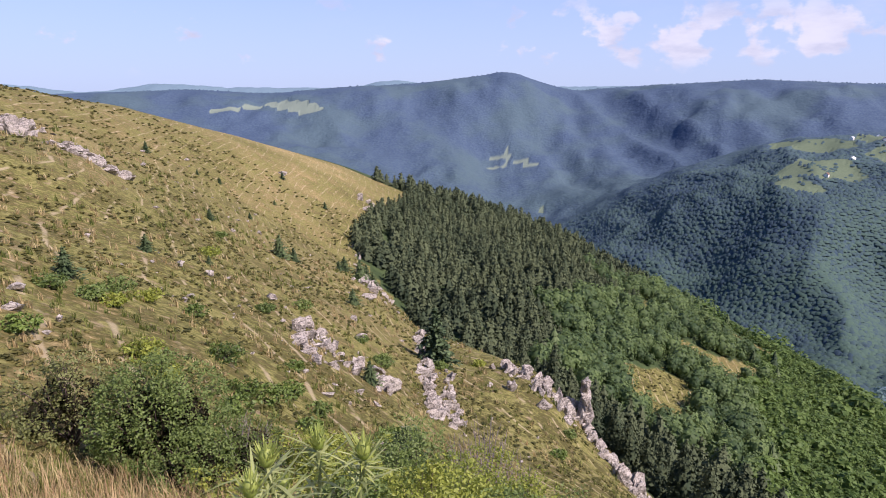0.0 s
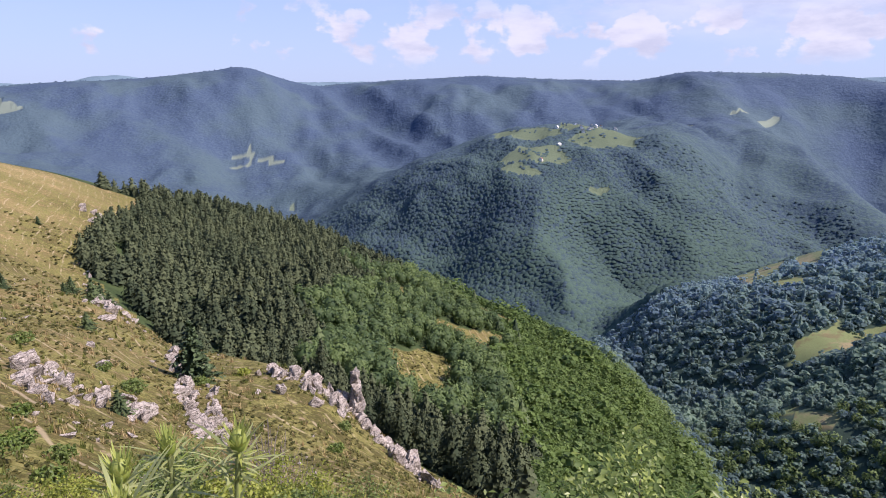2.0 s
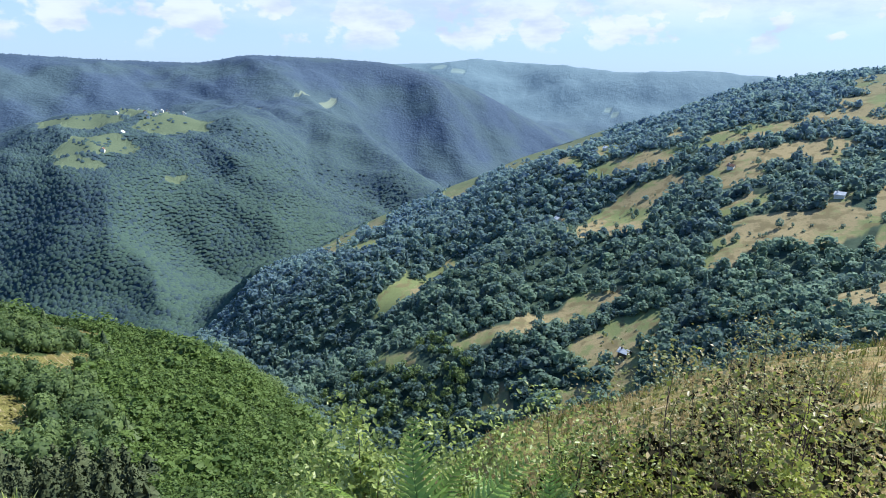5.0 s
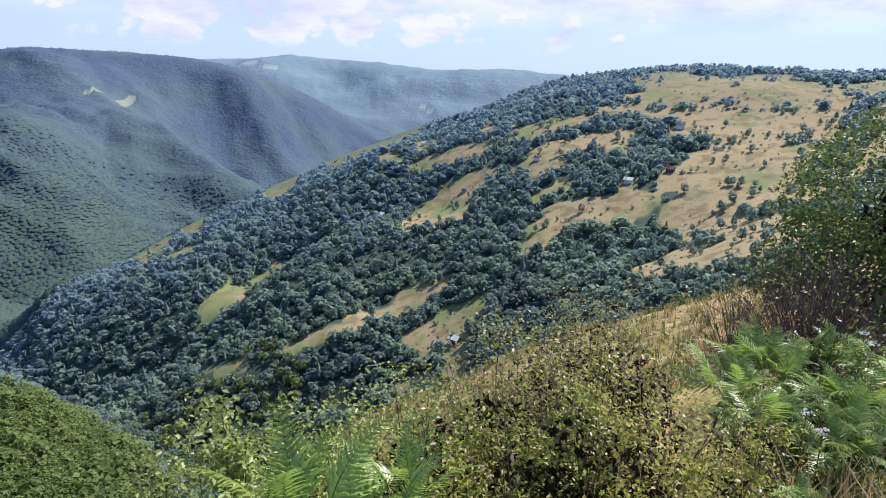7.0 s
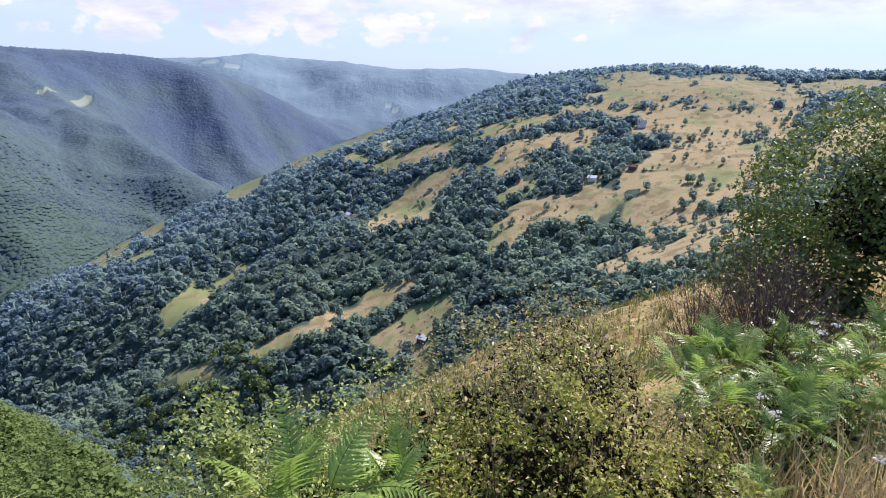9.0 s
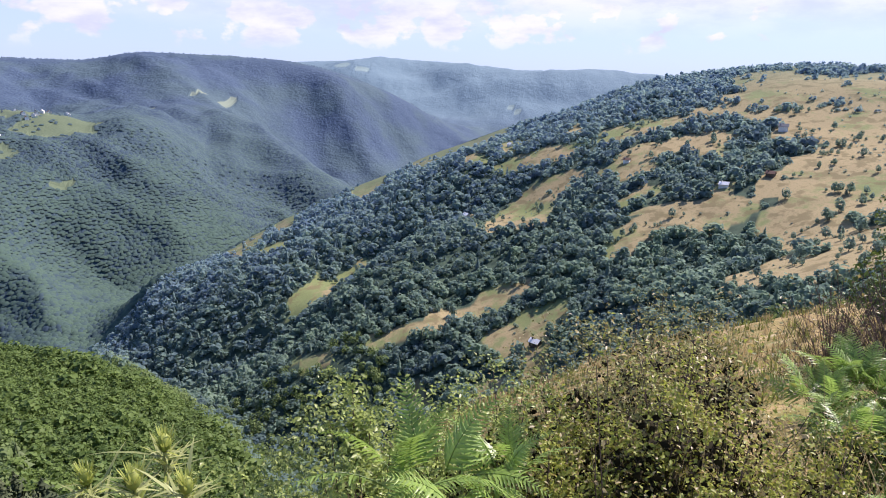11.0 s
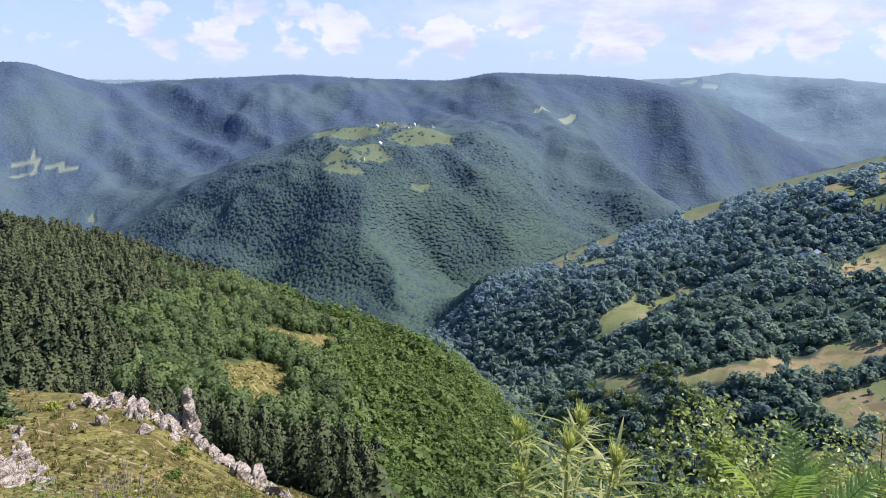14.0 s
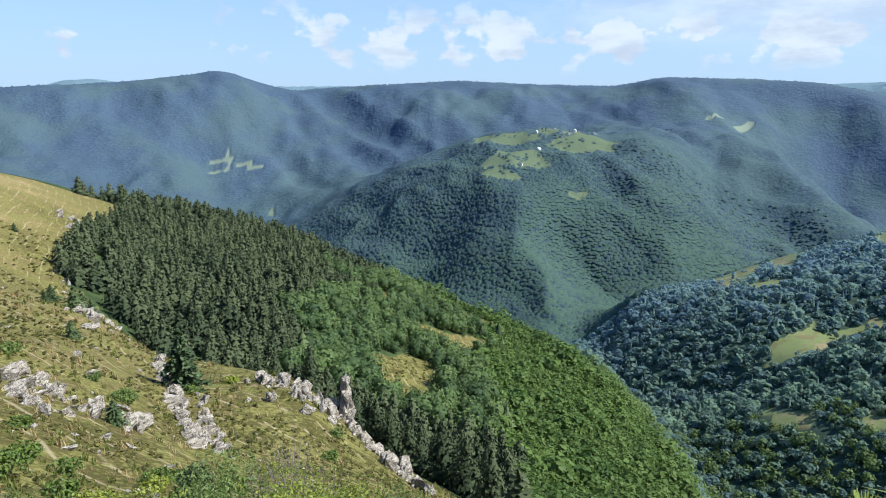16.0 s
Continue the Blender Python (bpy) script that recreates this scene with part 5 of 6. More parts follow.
def make_house(w, d, h, roof_material, wall_material, label, name="house"):
    """A gabled house: walls with gables, a thick overhanging roof, a door, windows with frames and a chimney."""
    root = tagged(new(name), label, "house")
    rise = d * 0.36
    bm = bmesh.new()
    low = -2.2
    a = [bm.verts.new(p) for p in ((-w / 2, -d / 2, low), (w / 2, -d / 2, low), (w / 2, d / 2, low), (-w / 2, d / 2, low))]
    b = [bm.verts.new(p) for p in ((-w / 2, -d / 2, h), (w / 2, -d / 2, h), (w / 2, d / 2, h), (-w / 2, d / 2, h))]
    g = [bm.verts.new((-w / 2, 0, h + rise - 0.1)), bm.verts.new((w / 2, 0, h + rise - 0.1))]
    for q in ((a[0], a[1], b[1], b[0]), (a[2], a[3], b[3], b[2]), (a[1], a[2], b[2], g[1], b[1]), (a[3], a[0], b[0], g[0], b[3]), (a[3], a[2], a[1], a[0])):
        bm.faces.new(q)
    part("wall", finish(bm, "wall", wall_material), root)
    bm = bmesh.new()
    for side in (-1, 1):
        e, o = side * (d / 2 + 0.5), w / 2 + 0.4
        drop = h - 0.5 * rise / (d / 2)
        top = [(-o, e, drop), (o, e, drop), (o, 0, h + rise), (-o, 0, h + rise)]
        vs = [bm.verts.new(p) for p in top] + [bm.verts.new((p[0], p[1], p[2] + 0.16)) for p in top]
        for f in ((3, 2, 1, 0), (4, 5, 6, 7), (0, 1, 5, 4), (1, 2, 6, 5), (2, 3, 7, 6), (3, 0, 4, 7)):
            bm.faces.new([vs[i] for i in (f if side < 0 else f[::-1])])
    part("roof", finish(bm, "roof", roof_material), root)
    bm = bmesh.new()
    box_into(bm, w * 0.2, w * 0.2 + 0.6, 0.2, 0.8, h, h + rise + 0.7)
    part("chimney", finish(bm, "chimney", wall_material), root)
    bm = bmesh.new()
    box_into(bm, -0.5, 0.5, -d / 2 - 0.06, -d / 2 + 0.05, -0.2, min(2.0, h - 0.2))
    part("door", finish(bm, "door", PLANK), root)
    for cx in (-w * 0.33, w * 0.33):
        bm = bmesh.new()
        box_into(bm, cx - 0.5, cx + 0.5, -d / 2 - 0.05, -d / 2 + 0.05, h * 0.4, h * 0.4 + 1.1)
        win = part("window", finish(bm, "window", PLASTER), root)
        bm = bmesh.new()
        box_into(bm, cx - 0.4, cx + 0.4, -d / 2 - 0.08, -d / 2 - 0.052, h * 0.4 + 0.1, h * 0.4 + 1.0)
        part("pane", finish(bm, "pane", SLATE), win)
    return root


def settle(root, x, y, turn):
    root.matrix_basis = pose(x, y, float(ground_z(x, y)[0]) + 0.1, 0, 0, turn)
    return root


def make_houses():
    settle(make_house(5.4, 3.8, 1.9, TIN, PLASTER, "white cottage with a bright metal roof in a dry meadow"), 440, -8.6, 78)
    settle(make_house(6.6, 5.0, 3.2, SLATE, PLASTER, "two-storey white house with a dark roof among trees"), 557, -47, 85)
    settle(make_house(4.8, 3.8, 2.2, SLATE, PLASTER, "small house with a blue-grey roof beside a hedge"), 398, -97, 60)
    settle(make_house(5.0, 3.8, 2.0, TIN, PLANK, "grey wooden hay barn below a meadow"), 282, 69, 70)
    settle(make_house(5.0, 4.0, 2.4, TIN, PLASTER, "tiny white hut among the trees"), 486, 183, 60)
    settle(make_house(4.5, 4.0, 2.4, TIN, PLASTER, "small pale hut on the ridge meadow"), 622, 189, 60)
    settle(make_house(9, 5.5, 2.6, SLATE, PLASTER, "long low farmhouse with a grey roof near the hilltop"), 574, -194, 95)
    settle(make_house(5, 3.8, 2.1, TILES, PLANK, "brown-roofed wooden barn among fruit trees"), 451, -35, 70)
    settle(make_house(4.6, 3.6, 2.1, TILES, PLASTER, "small tiled cottage on the meadow slope"), 511, 61, 80)
    rng = np.random.default_rng(4)
    spots = [(905, 1345), (887, 1268), (865, 1258), (920, 1287), (925, 1311), (945, 1300), (960, 1262), (985, 1300), (680, 1132), (770, 1208), (900, 1275), (878, 1285), (840, 1330)]
    for k, (x, y) in enumerate(spots):
        house = make_house(8 + 3 * rng.random(), 7, 3.4 + rng.random(), (TIN, SLATE, TILES)[k % 3], PLASTER, "white village house with a pitched roof on a green hilltop", "village_house")
        tagged(settle(house, x, y, 20 + 50 * rng.random()), group="village on the hill")


make_rocks()
make_slope_firs()
make_houses()

# ---- plants near the eye ----
HAWTHORN = foliage("hawthorn leaves", (0.060, 0.098, 0.024), (0.190, 0.250, 0.070), 0.40, 0.5, 6.0, 0.35)
BLACKTHORN = foliage("silvery rose leaves", (0.062, 0.100, 0.020), (0.370, 0.445, 0.130), 0.42, 0.40, 14.0, 0.5)
BRAMBLE = foliage("faded bramble leaves", (0.050, 0.052, 0.016), (0.290, 0.240, 0.085), 0.30, 0.42, 14.0, 0.5)
OLIVE = foliage("faded hedge leaves", (0.075, 0.095, 0.026), (0.210, 0.225, 0.080), 0.35, 0.5, 6.0, 0.3)
LIME = foliage("young yellow-green leaves", (0.110, 0.150, 0.022), (0.300, 0.330, 0.060), 0.35, 0.5, 6.0, 0.3)
BRACKEN = foliage("bracken fronds", (0.036, 0.088, 0.014), (0.270, 0.400, 0.085), 0.36, 0.38, 9.0, 0.5)
HAZEL = foliage("hazel leaves", (0.022, 0.042, 0.010), (0.160, 0.225, 0.050), 0.24, 0.5, 4.0, 0.3)
THISTLE = foliage("pale thistle leaves", (0.190, 0.225, 0.085), (0.440, 0.470, 0.195), 0.28, 0.5, 12.0, 0.3)
BUDS = foliage("thistle buds", (0.190, 0.250, 0.050), (0.400, 0.440, 0.120), 0.30, 0.5, 14.0, 0.3)
STRAW = foliage("dry grass", (0.230, 0.160, 0.070), (0.520, 0.420, 0.220), 0.25, 0.7, 5.0, 0.2)
HAY = foliage("reddish hay", (0.240, 0.145, 0.075), (0.560, 0.400, 0.230), 0.25, 0.7, 5.0, 0.2)
GRASS = foliage("green grass", (0.070, 0.095, 0.020), (0.210, 0.230, 0.060), 0.25, 0.6, 5.0, 0.2)
HEATH = foliage("heath and weeds", (0.050, 0.054, 0.018), (0.200, 0.175, 0.060), 0.15, 0.7, 2.0, 0.1)
# near-black leaf colour that paints the shade inside the bushes
SHADE_LEAVES = foliage("near-black shade leaves", (0.012, 0.011, 0.006), (0.042, 0.036, 0.018), 0.05, 0.8, 9.0, 0.1)
PETALS = foliage("white petals", (0.70, 0.70, 0.66), (0.85, 0.85, 0.82), 0.2, 0.6, 5.0)


def build_twig(t, where):
    return t.mix(t.noise(where, 20, 3, 0.6), (0.050, 0.032, 0.028), (0.17, 0.125, 0.11)), None, 0


def build_grey_twig(t, where):
    return t.mix(t.noise(where, 9, 3, 0.6), (0.16, 0.13, 0.13), (0.34, 0.29, 0.28)), None, 0


TWIG, GREY_TWIG = surface("brown twigs", build_twig), surface("bare grey twigs", build_grey_twig)


def twigs(count, radius, height, rng, thick=0.012, fork=2, curl=0.25):
    """Branches rising and arching from one foot, forked, in a dome of that radius and height."""
    s = Soup()
    tips = []
    for k in range(count):
        a, lean = rng.random() * 6.283, rng.random() ** 0.6
        end = np.array([math.cos(a) * radius * lean, math.sin(a) * radius * lean, height * (1.05 - 0.55 * lean ** 2) * (0.75 + 0.3 * rng.random())])
        u = np.linspace(0, 1, 6)[:, None]
        line = end * np.concatenate([u ** 1.1, u ** 1.1, u ** 0.8], 1) + np.cumsum(rng.normal(size=(6, 3)), 0) * 0.03 * radius * u
        s.add(*tube(line, np.linspace(thick, thick * 0.3, 6), 4), rng.random())
        tips.append(line[3:])
        for b in range(fork):
            i = rng.integers(2, 5)
            way = line[i] - line[i - 1] + rng.normal(size=3) * 0.12 * radius
            way = way / (np.linalg.norm(way) + 1e-9) * radius * (0.25 + 0.35 * rng.random())
            u2 = np.linspace(0, 1, 4)[:, None]
            sub = line[i] + way * u2 + np.array([0, 0, -curl * radius * 0.3]) * u2 ** 2
            s.add(*tube(sub, np.linspace(thick * 0.5, thick * 0.18, 4), 3), rng.random())
            tips.append(sub[1:])
    return s, np.concatenate(tips)


def shrub(name, x, y, radius, height, leaves, size, material, label, seed, branches=26, fill=0.45, twig_material=None, stretch=(1.0, 1.0), category="shrub", lift=0.0, turn=0.0, thick=0.012, long=1.5, inner=0, second=None, gaps=0.0):
    """A shrub: branches, and leaves in sprays along them and over a lumpy dome."""
    rng = np.random.default_rng(seed)
    root = tagged(new(name), label, category)
    s, tips = twigs(branches, radius * 0.92, height * 0.95, rng, thick)
    scale = np.array([stretch[0], stretch[1], 1.0])
    me = s.mesh("twig_frame", twig_material or TWIG)
    me.transform(Matrix.Diagonal((*scale, 1)))
    part("twig_frame", me, root)
    if leaves:
        n1 = int(leaves * (1 - fill))
        pick = tips[rng.integers(0, len(tips), n1)]
        sprays = pick + rng.normal(size=(n1, 3)) * radius * 0.075
        w = unit(leaves - n1, rng, -0.15)
        lump = 0.80 + 0.38 * lattice(w[:, 0] * 3 + 5, w[:, 1] * 3 + w[:, 2] * 2 + 9, seed)
        dome = w * np.array([radius, radius, height * 0.58]) * (lump * (0.72 + 0.28 * rng.random(len(w)) ** 0.5))[:, None] + np.array([0, 0, height * 0.44])
        base = np.concatenate([sprays, dome])
        base[:, 2] = np.maximum(base[:, 2], 0.03 * height)
        base[:, 2] = np.minimum(base[:, 2], 1.04 * height)
        if gaps:
            # gaps between the sprays
            q = base * 4.5 / radius
            base = base[fractal(q[:, 0] + 0.7 * q[:, 2], q[:, 1] - 0.9 * q[:, 2], seed + 7, 2) > gaps]
        nrm = unit(len(base), rng) * 0.8 + base / (np.linalg.norm(base, axis=1)[:, None] + 1e-6) * 0.5 + np.array([0, 0, 0.35])
        nrm /= np.linalg.norm(nrm, axis=1)[:, None]
        v, f = cards(base * scale, nrm, size, rng, long)
        # upper leaves lighter: light from above put into the tint
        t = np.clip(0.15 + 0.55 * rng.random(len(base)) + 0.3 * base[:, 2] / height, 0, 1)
        if second:
            v, f, t = v.reshape(-1, 4, 3), f.reshape(-1, 2, 3), t
            some = rng.random(len(v)) < 0.28
            for name2, chosen, stuff in (("foliage", ~some, material), ("faded_foliage", some, second)):
                n = int(chosen.sum())
                quad = np.array([[0, 1, 3], [1, 2, 3]])[None] + np.arange(n)[:, None, None] * 4
                part(name2, raw_mesh(name2, v[chosen].reshape(-1, 3), quad.reshape(-1, 3), np.repeat(t[chosen], 4), [stuff]), root)
        else:
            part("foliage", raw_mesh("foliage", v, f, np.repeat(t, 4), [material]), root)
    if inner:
        # dark cards added inside the dome to imitate its shade
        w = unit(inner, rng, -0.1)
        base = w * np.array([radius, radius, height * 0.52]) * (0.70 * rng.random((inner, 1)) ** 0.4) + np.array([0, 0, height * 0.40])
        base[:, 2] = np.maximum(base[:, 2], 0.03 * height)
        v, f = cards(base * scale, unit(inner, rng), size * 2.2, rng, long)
        part("inner_leaves", raw_mesh("inner_leaves", v, f, np.repeat(rng.random(inner), 4), [SHADE_LEAVES]), root, "near-black inner leaves standing in for shade")
    root.matrix_basis = pose(x, y, float(ground_z(x, y)[0]) - 0.02 + lift, 0, 0, turn)
    return root


def frond_mesh(seed, length=0.8, pairs=18):
    """One bracken frond along +x, arching, with toothed tapering side leaves that shorten to the tip."""
    rng = np.random.default_rng(seed)
    s = Soup()
    u = np.linspace(0, 1, 9)
    spine = np.stack([length * u * (1 - 0.12 * u), 0 * u, length * (0.55 * u - 0.62 * u ** 2)], 1)
    s.add(*tube(spine, np.linspace(0.006, 0.0015, 9) * length, 3), 0.2)
    at = lambda q: np.array([np.interp(q, u, spine[:, k]) for k in range(3)])
    for k in range(pairs):
        q = 0.20 + 0.79 * (k / pairs) ** 0.92
        reach = length * 0.27 * (1 - q) ** 0.75 * min(1, (q - 0.02) * 4.5) + 0.012
        for side in (-1, 1):
            root, teeth = at(q), max(3, int(7 * (1 - q)) + 2)
            droop = 0.10 + 0.30 * rng.random()
            way = np.array([0.42 + 0.16 * rng.random(), side * 0.86, 0.06 - 0.12 * rng.random()])
            out = np.array([0.86, -side * 0.50, -0.10])
            pts, faces = [], []
            for j in range(teeth + 1):
                w = j / teeth
                mid = root + way * reach * w + np.array([0, 0, -droop * reach * w * w])
                half = (reach * 0.085 * (1 - w) ** 0.7 + 0.0012) * (1.25 if j % 2 else 0.65)
                pts += [mid - out * half, mid + np.array([0, 0, -0.012 * reach]), mid + out * half]
                if j:
                    a = 3 * j - 3
                    faces += [(a, a + 1, a + 4), (a, a + 4, a + 3), (a + 1, a + 2, a + 5), (a + 1, a + 5, a + 4)]
            if side < 0:
                faces = [t[::-1] for t in faces]
            s.add(pts, faces, 0.2 + 0.7 * rng.random())
    return s.mesh("frond", BRACKEN)


FRONDS = [frond_mesh(k) for k in range(4)]


def fern(x, y, count, size, seed, label="bright green bracken fern with arching fronds", low=18, high=62, lift=0.0):
    rng = np.random.default_rng(seed)
    root = tagged(new("fern"), label, "fern")
    for k in range(count):
        ob = new("frond", FRONDS[k % 4])
        ob.parent = root
        a, up = k * 137.5 + 30 * rng.random(), low + (high - low) * rng.random()
        s = size * (0.7 + 0.5 * rng.random())
        ob.matrix_basis = pose(0.05 * rng.normal(), 0.05 * rng.normal(), 0.0, 0, 0, a) @ pose(0, 0, 0, 25 * rng.normal(), -up, 0) @ Matrix.Diagonal((s, s, s, 1))
    if lift > 0.1:
        s = Soup()
        for k in range(3):
            foot = rng.normal(size=2) * 0.05
            s.add(*tube([(foot[0], foot[1], -lift - 0.05), (foot[0] * 0.6, foot[1] * 0.6, -lift * 0.4), (0, 0, 0.01)], [0.006, 0.005, 0.004], 5), 0.3)
        part("stalk", s.mesh("stalk", BRACKEN), root)
    root.matrix_basis = pose(x, y, float(ground_z(x, y)[0]) + lift)
    return root


def blade(start, way, length, width, bend, rng):
    """A narrow pointed leaf, bent along its length."""
    way = way / np.linalg.norm(way)
    side = np.cross(way, [0.01, 0.02, 1.0])
    side /= np.linalg.norm(side)
    pts = []
    for u in (0, 0.35, 0.7, 1.0):
        c = start + way * length * u + np.array([0, 0, -bend * length * u * u])
        w = width * (0.5, 1.0, 0.6, 0.0)[int(u * 3 + 0.1)]
        pts += [c - side * w * 0.5, c + side * w * 0.5]
    return pts, [(0, 1, 3), (0, 3, 2), (2, 3, 5), (2, 5, 4), (4, 5, 7), (4, 7, 6)]


def make_thistle(x, y, top):
    """A tall woolly thistle: branched stem, long narrow spined leaves and round bristling buds."""
    rng = np.random.default_rng(12)
    root = tagged(new("thistle"), "tall pale green thistle with spiny yellow-green buds", "thistle")
    foot = float(ground_z(x, y)[0])
    h = top - foot
    heads = [(0.065, 0.027, h - 0.048, 0.0105), (-0.016, 0.10, h - 0.078, 0.010), (-0.054, -0.045, h - 0.015, 0.010), (-0.049, -0.132, h - 0.001, 0.009), (-0.06, 0.05, h - 0.12, 0.008)]
    s = Soup()
    hub = np.array([0, 0, h * 0.62])
    s.add(*tube([(0, 0, -0.05), (0.012, 0.01, h * 0.3), hub], [0.011, 0.009, 0.008], 6), 0.3)
    for px, py, pz, r in heads:
        tip = np.array([px, py, pz])
        s.add(*tube([hub - [0, 0, 0.06], hub * [1, 1, 0.9] + (tip - hub) * [0.6, 0.6, 0.5] + [0, 0, 0.05], tip], [0.0045, 0.0035, 0.003], 5), 0.4)
    part("stem", s.mesh("stem", THISTLE), root)
    for px, py, pz, r in heads:
        s = Soup()
        v = BALL1[0] * np.array([r, r, r * 1.5])
        s.add(v, BALL1[1], np.clip(0.4 + 0.4 * BALL1[0][:, 2], 0, 1))
        w = unit(60, rng, -0.3)
        for d in w:
            p, f = blade(d * r * np.array([0.9, 0.9, 1.3]), d * 0.6 + np.array([0, 0, 0.75]), r * (1.0 + 1.2 * rng.random()), 0.0026, -0.15, rng)
            s.add(p, f, 0.4 + 0.6 * rng.random())
        bud = part("bud", s.mesh("bud", BUDS), root, "round bristly yellow-green bud")
        bud.location = (px, py, pz)
        for q in range(38):
            a, up = q * 2.4, -0.2 + 1.5 * rng.random()
            p, f = blade(np.zeros(3), np.array([math.cos(a), math.sin(a), up]), 0.022 + 0.034 * rng.random(), 0.0042, 0.12, rng)
            ob = part("bract", Soup().add(p, f, 0.35 + 0.6 * rng.random()).mesh("bract", THISTLE if q % 3 else BUDS), bud)
            ob.location = (0, 0, -r * 1.2 - 0.045 * rng.random())
    spots = [(hub * (0.45 + 0.55 * k / 60), 0.09, k * 2.4) for k in range(60)]
    for px, py, pz, r in heads:
        tip = np.array([px, py, pz])
        for k in range(58):
            u = 0.10 + 0.88 * k / 58
            low = hub - [0, 0, 0.06]
            bend = low * (1 - u) + tip * u + np.array([0, 0, 0.03]) * math.sin(3.14 * u)
            spots.append((bend, 0.055 + 0.045 * rng.random(), k * 2.4 + px * 90))
    for start, length, a in spots:
        s = Soup()
        way = np.array([math.cos(a), math.sin(a), 0.1 + 1.5 * rng.random()])
        p, f = blade(start, way, length * (0.8 + 0.5 * rng.random()), 0.0058, 0.25, rng)
        s.add(p, f, 0.15 + 0.75 * rng.random())
        part("leaf", s.mesh("leaf", THISTLE), root)
    root.matrix_basis = pose(x, y, foot)
    return root


def umbel(x, y, height, seed):
    """A wild flower with a flat white head on a thin stem."""
    rng = np.random.default_rng(seed)
    root = tagged(new("wild_flower"), "white flat-headed yarrow flower on a thin stem", "flower")
    tagged(root, group="white flowers among the ferns")
    part("stem", Soup().add(*tube([(0, 0, 0), (0.01, 0, height * 0.5), (0, 0.01, height)], 0.0025, 4), 0.4).mesh("stem", GRASS), root)
    n = 22
    a, r = rng.random(n) * 6.28, 0.024 * np.sqrt(rng.random(n))
    base = np.stack([np.cos(a) * r, 0.01 + np.sin(a) * r, height + 0.004 * rng.random(n)], 1)
    nrm = unit(n, rng, 0.5)
    v, f = cards(base, nrm, 0.010, rng)
    part("flower_head", raw_mesh("flower_head", v, f, np.full(len(v), 0.6), [PETALS]), root)
    root.matrix_basis = pose(x, y, float(ground_z(x, y)[0]))


def tufts(name, x, y, height, blades, material, label, seed, wide=0.03, lean=0.5):
    """Grass as one object: bundles of thin bent blades on the ground."""
    rng = np.random.default_rng(seed)
    n = len(x) * blades
    px, py, h = np.repeat(x, blades), np.repeat(y, blades), np.repeat(height, blades) * (0.5 + 0.7 * rng.random(n))
    px, py = px + rng.normal(size=n) * h * 0.22, py + rng.normal(size=n) * h * 0.22
    pz = ground_z(px, py) - 0.01
    a = rng.random(n) * 6.283
    d = np.stack([np.cos(a), np.sin(a)], 1)
    out = lean * h * (0.3 + rng.random(n))
    w = wide * np.repeat(height, blades)
    foot, top = np.stack([px, py, pz], 1), np.stack([px + d[:, 0] * out, py + d[:, 1] * out, pz + h], 1)
    mid = (foot + top) / 2 + np.stack([-d[:, 0] * out * 0.2, -d[:, 1] * out * 0.2, 0.12 * h], 1)
    side = np.stack([-d[:, 1], d[:, 0], 0 * a], 1) * w[:, None]
    v = np.stack([foot - side, foot + side, mid - side * 0.8, mid + side * 0.8, top], 1).reshape(-1, 3)
    i = np.arange(n)[:, None] * 5
    f = np.concatenate([i + [0, 1, 3], i + [0, 3, 2], i + [2, 3, 4]], 1).reshape(-1, 3)
    t = np.repeat(np.clip(rng.random(n) * 0.8 + 0.1, 0, 1), 5)
    return tagged(new(name, raw_mesh(name, v, f, t, [material])), label, "grass", kind="stuff")


def spread(n, az0, az1, r0, r1, seed, power=1.0):
    rng = np.random.default_rng(seed)
    az, r = np.radians(az0 + (az1 - az0) * rng.random(n)), r0 * (r1 / r0) ** (rng.random(n) ** power)
    return r * np.sin(az), r * np.cos(az), r, rng


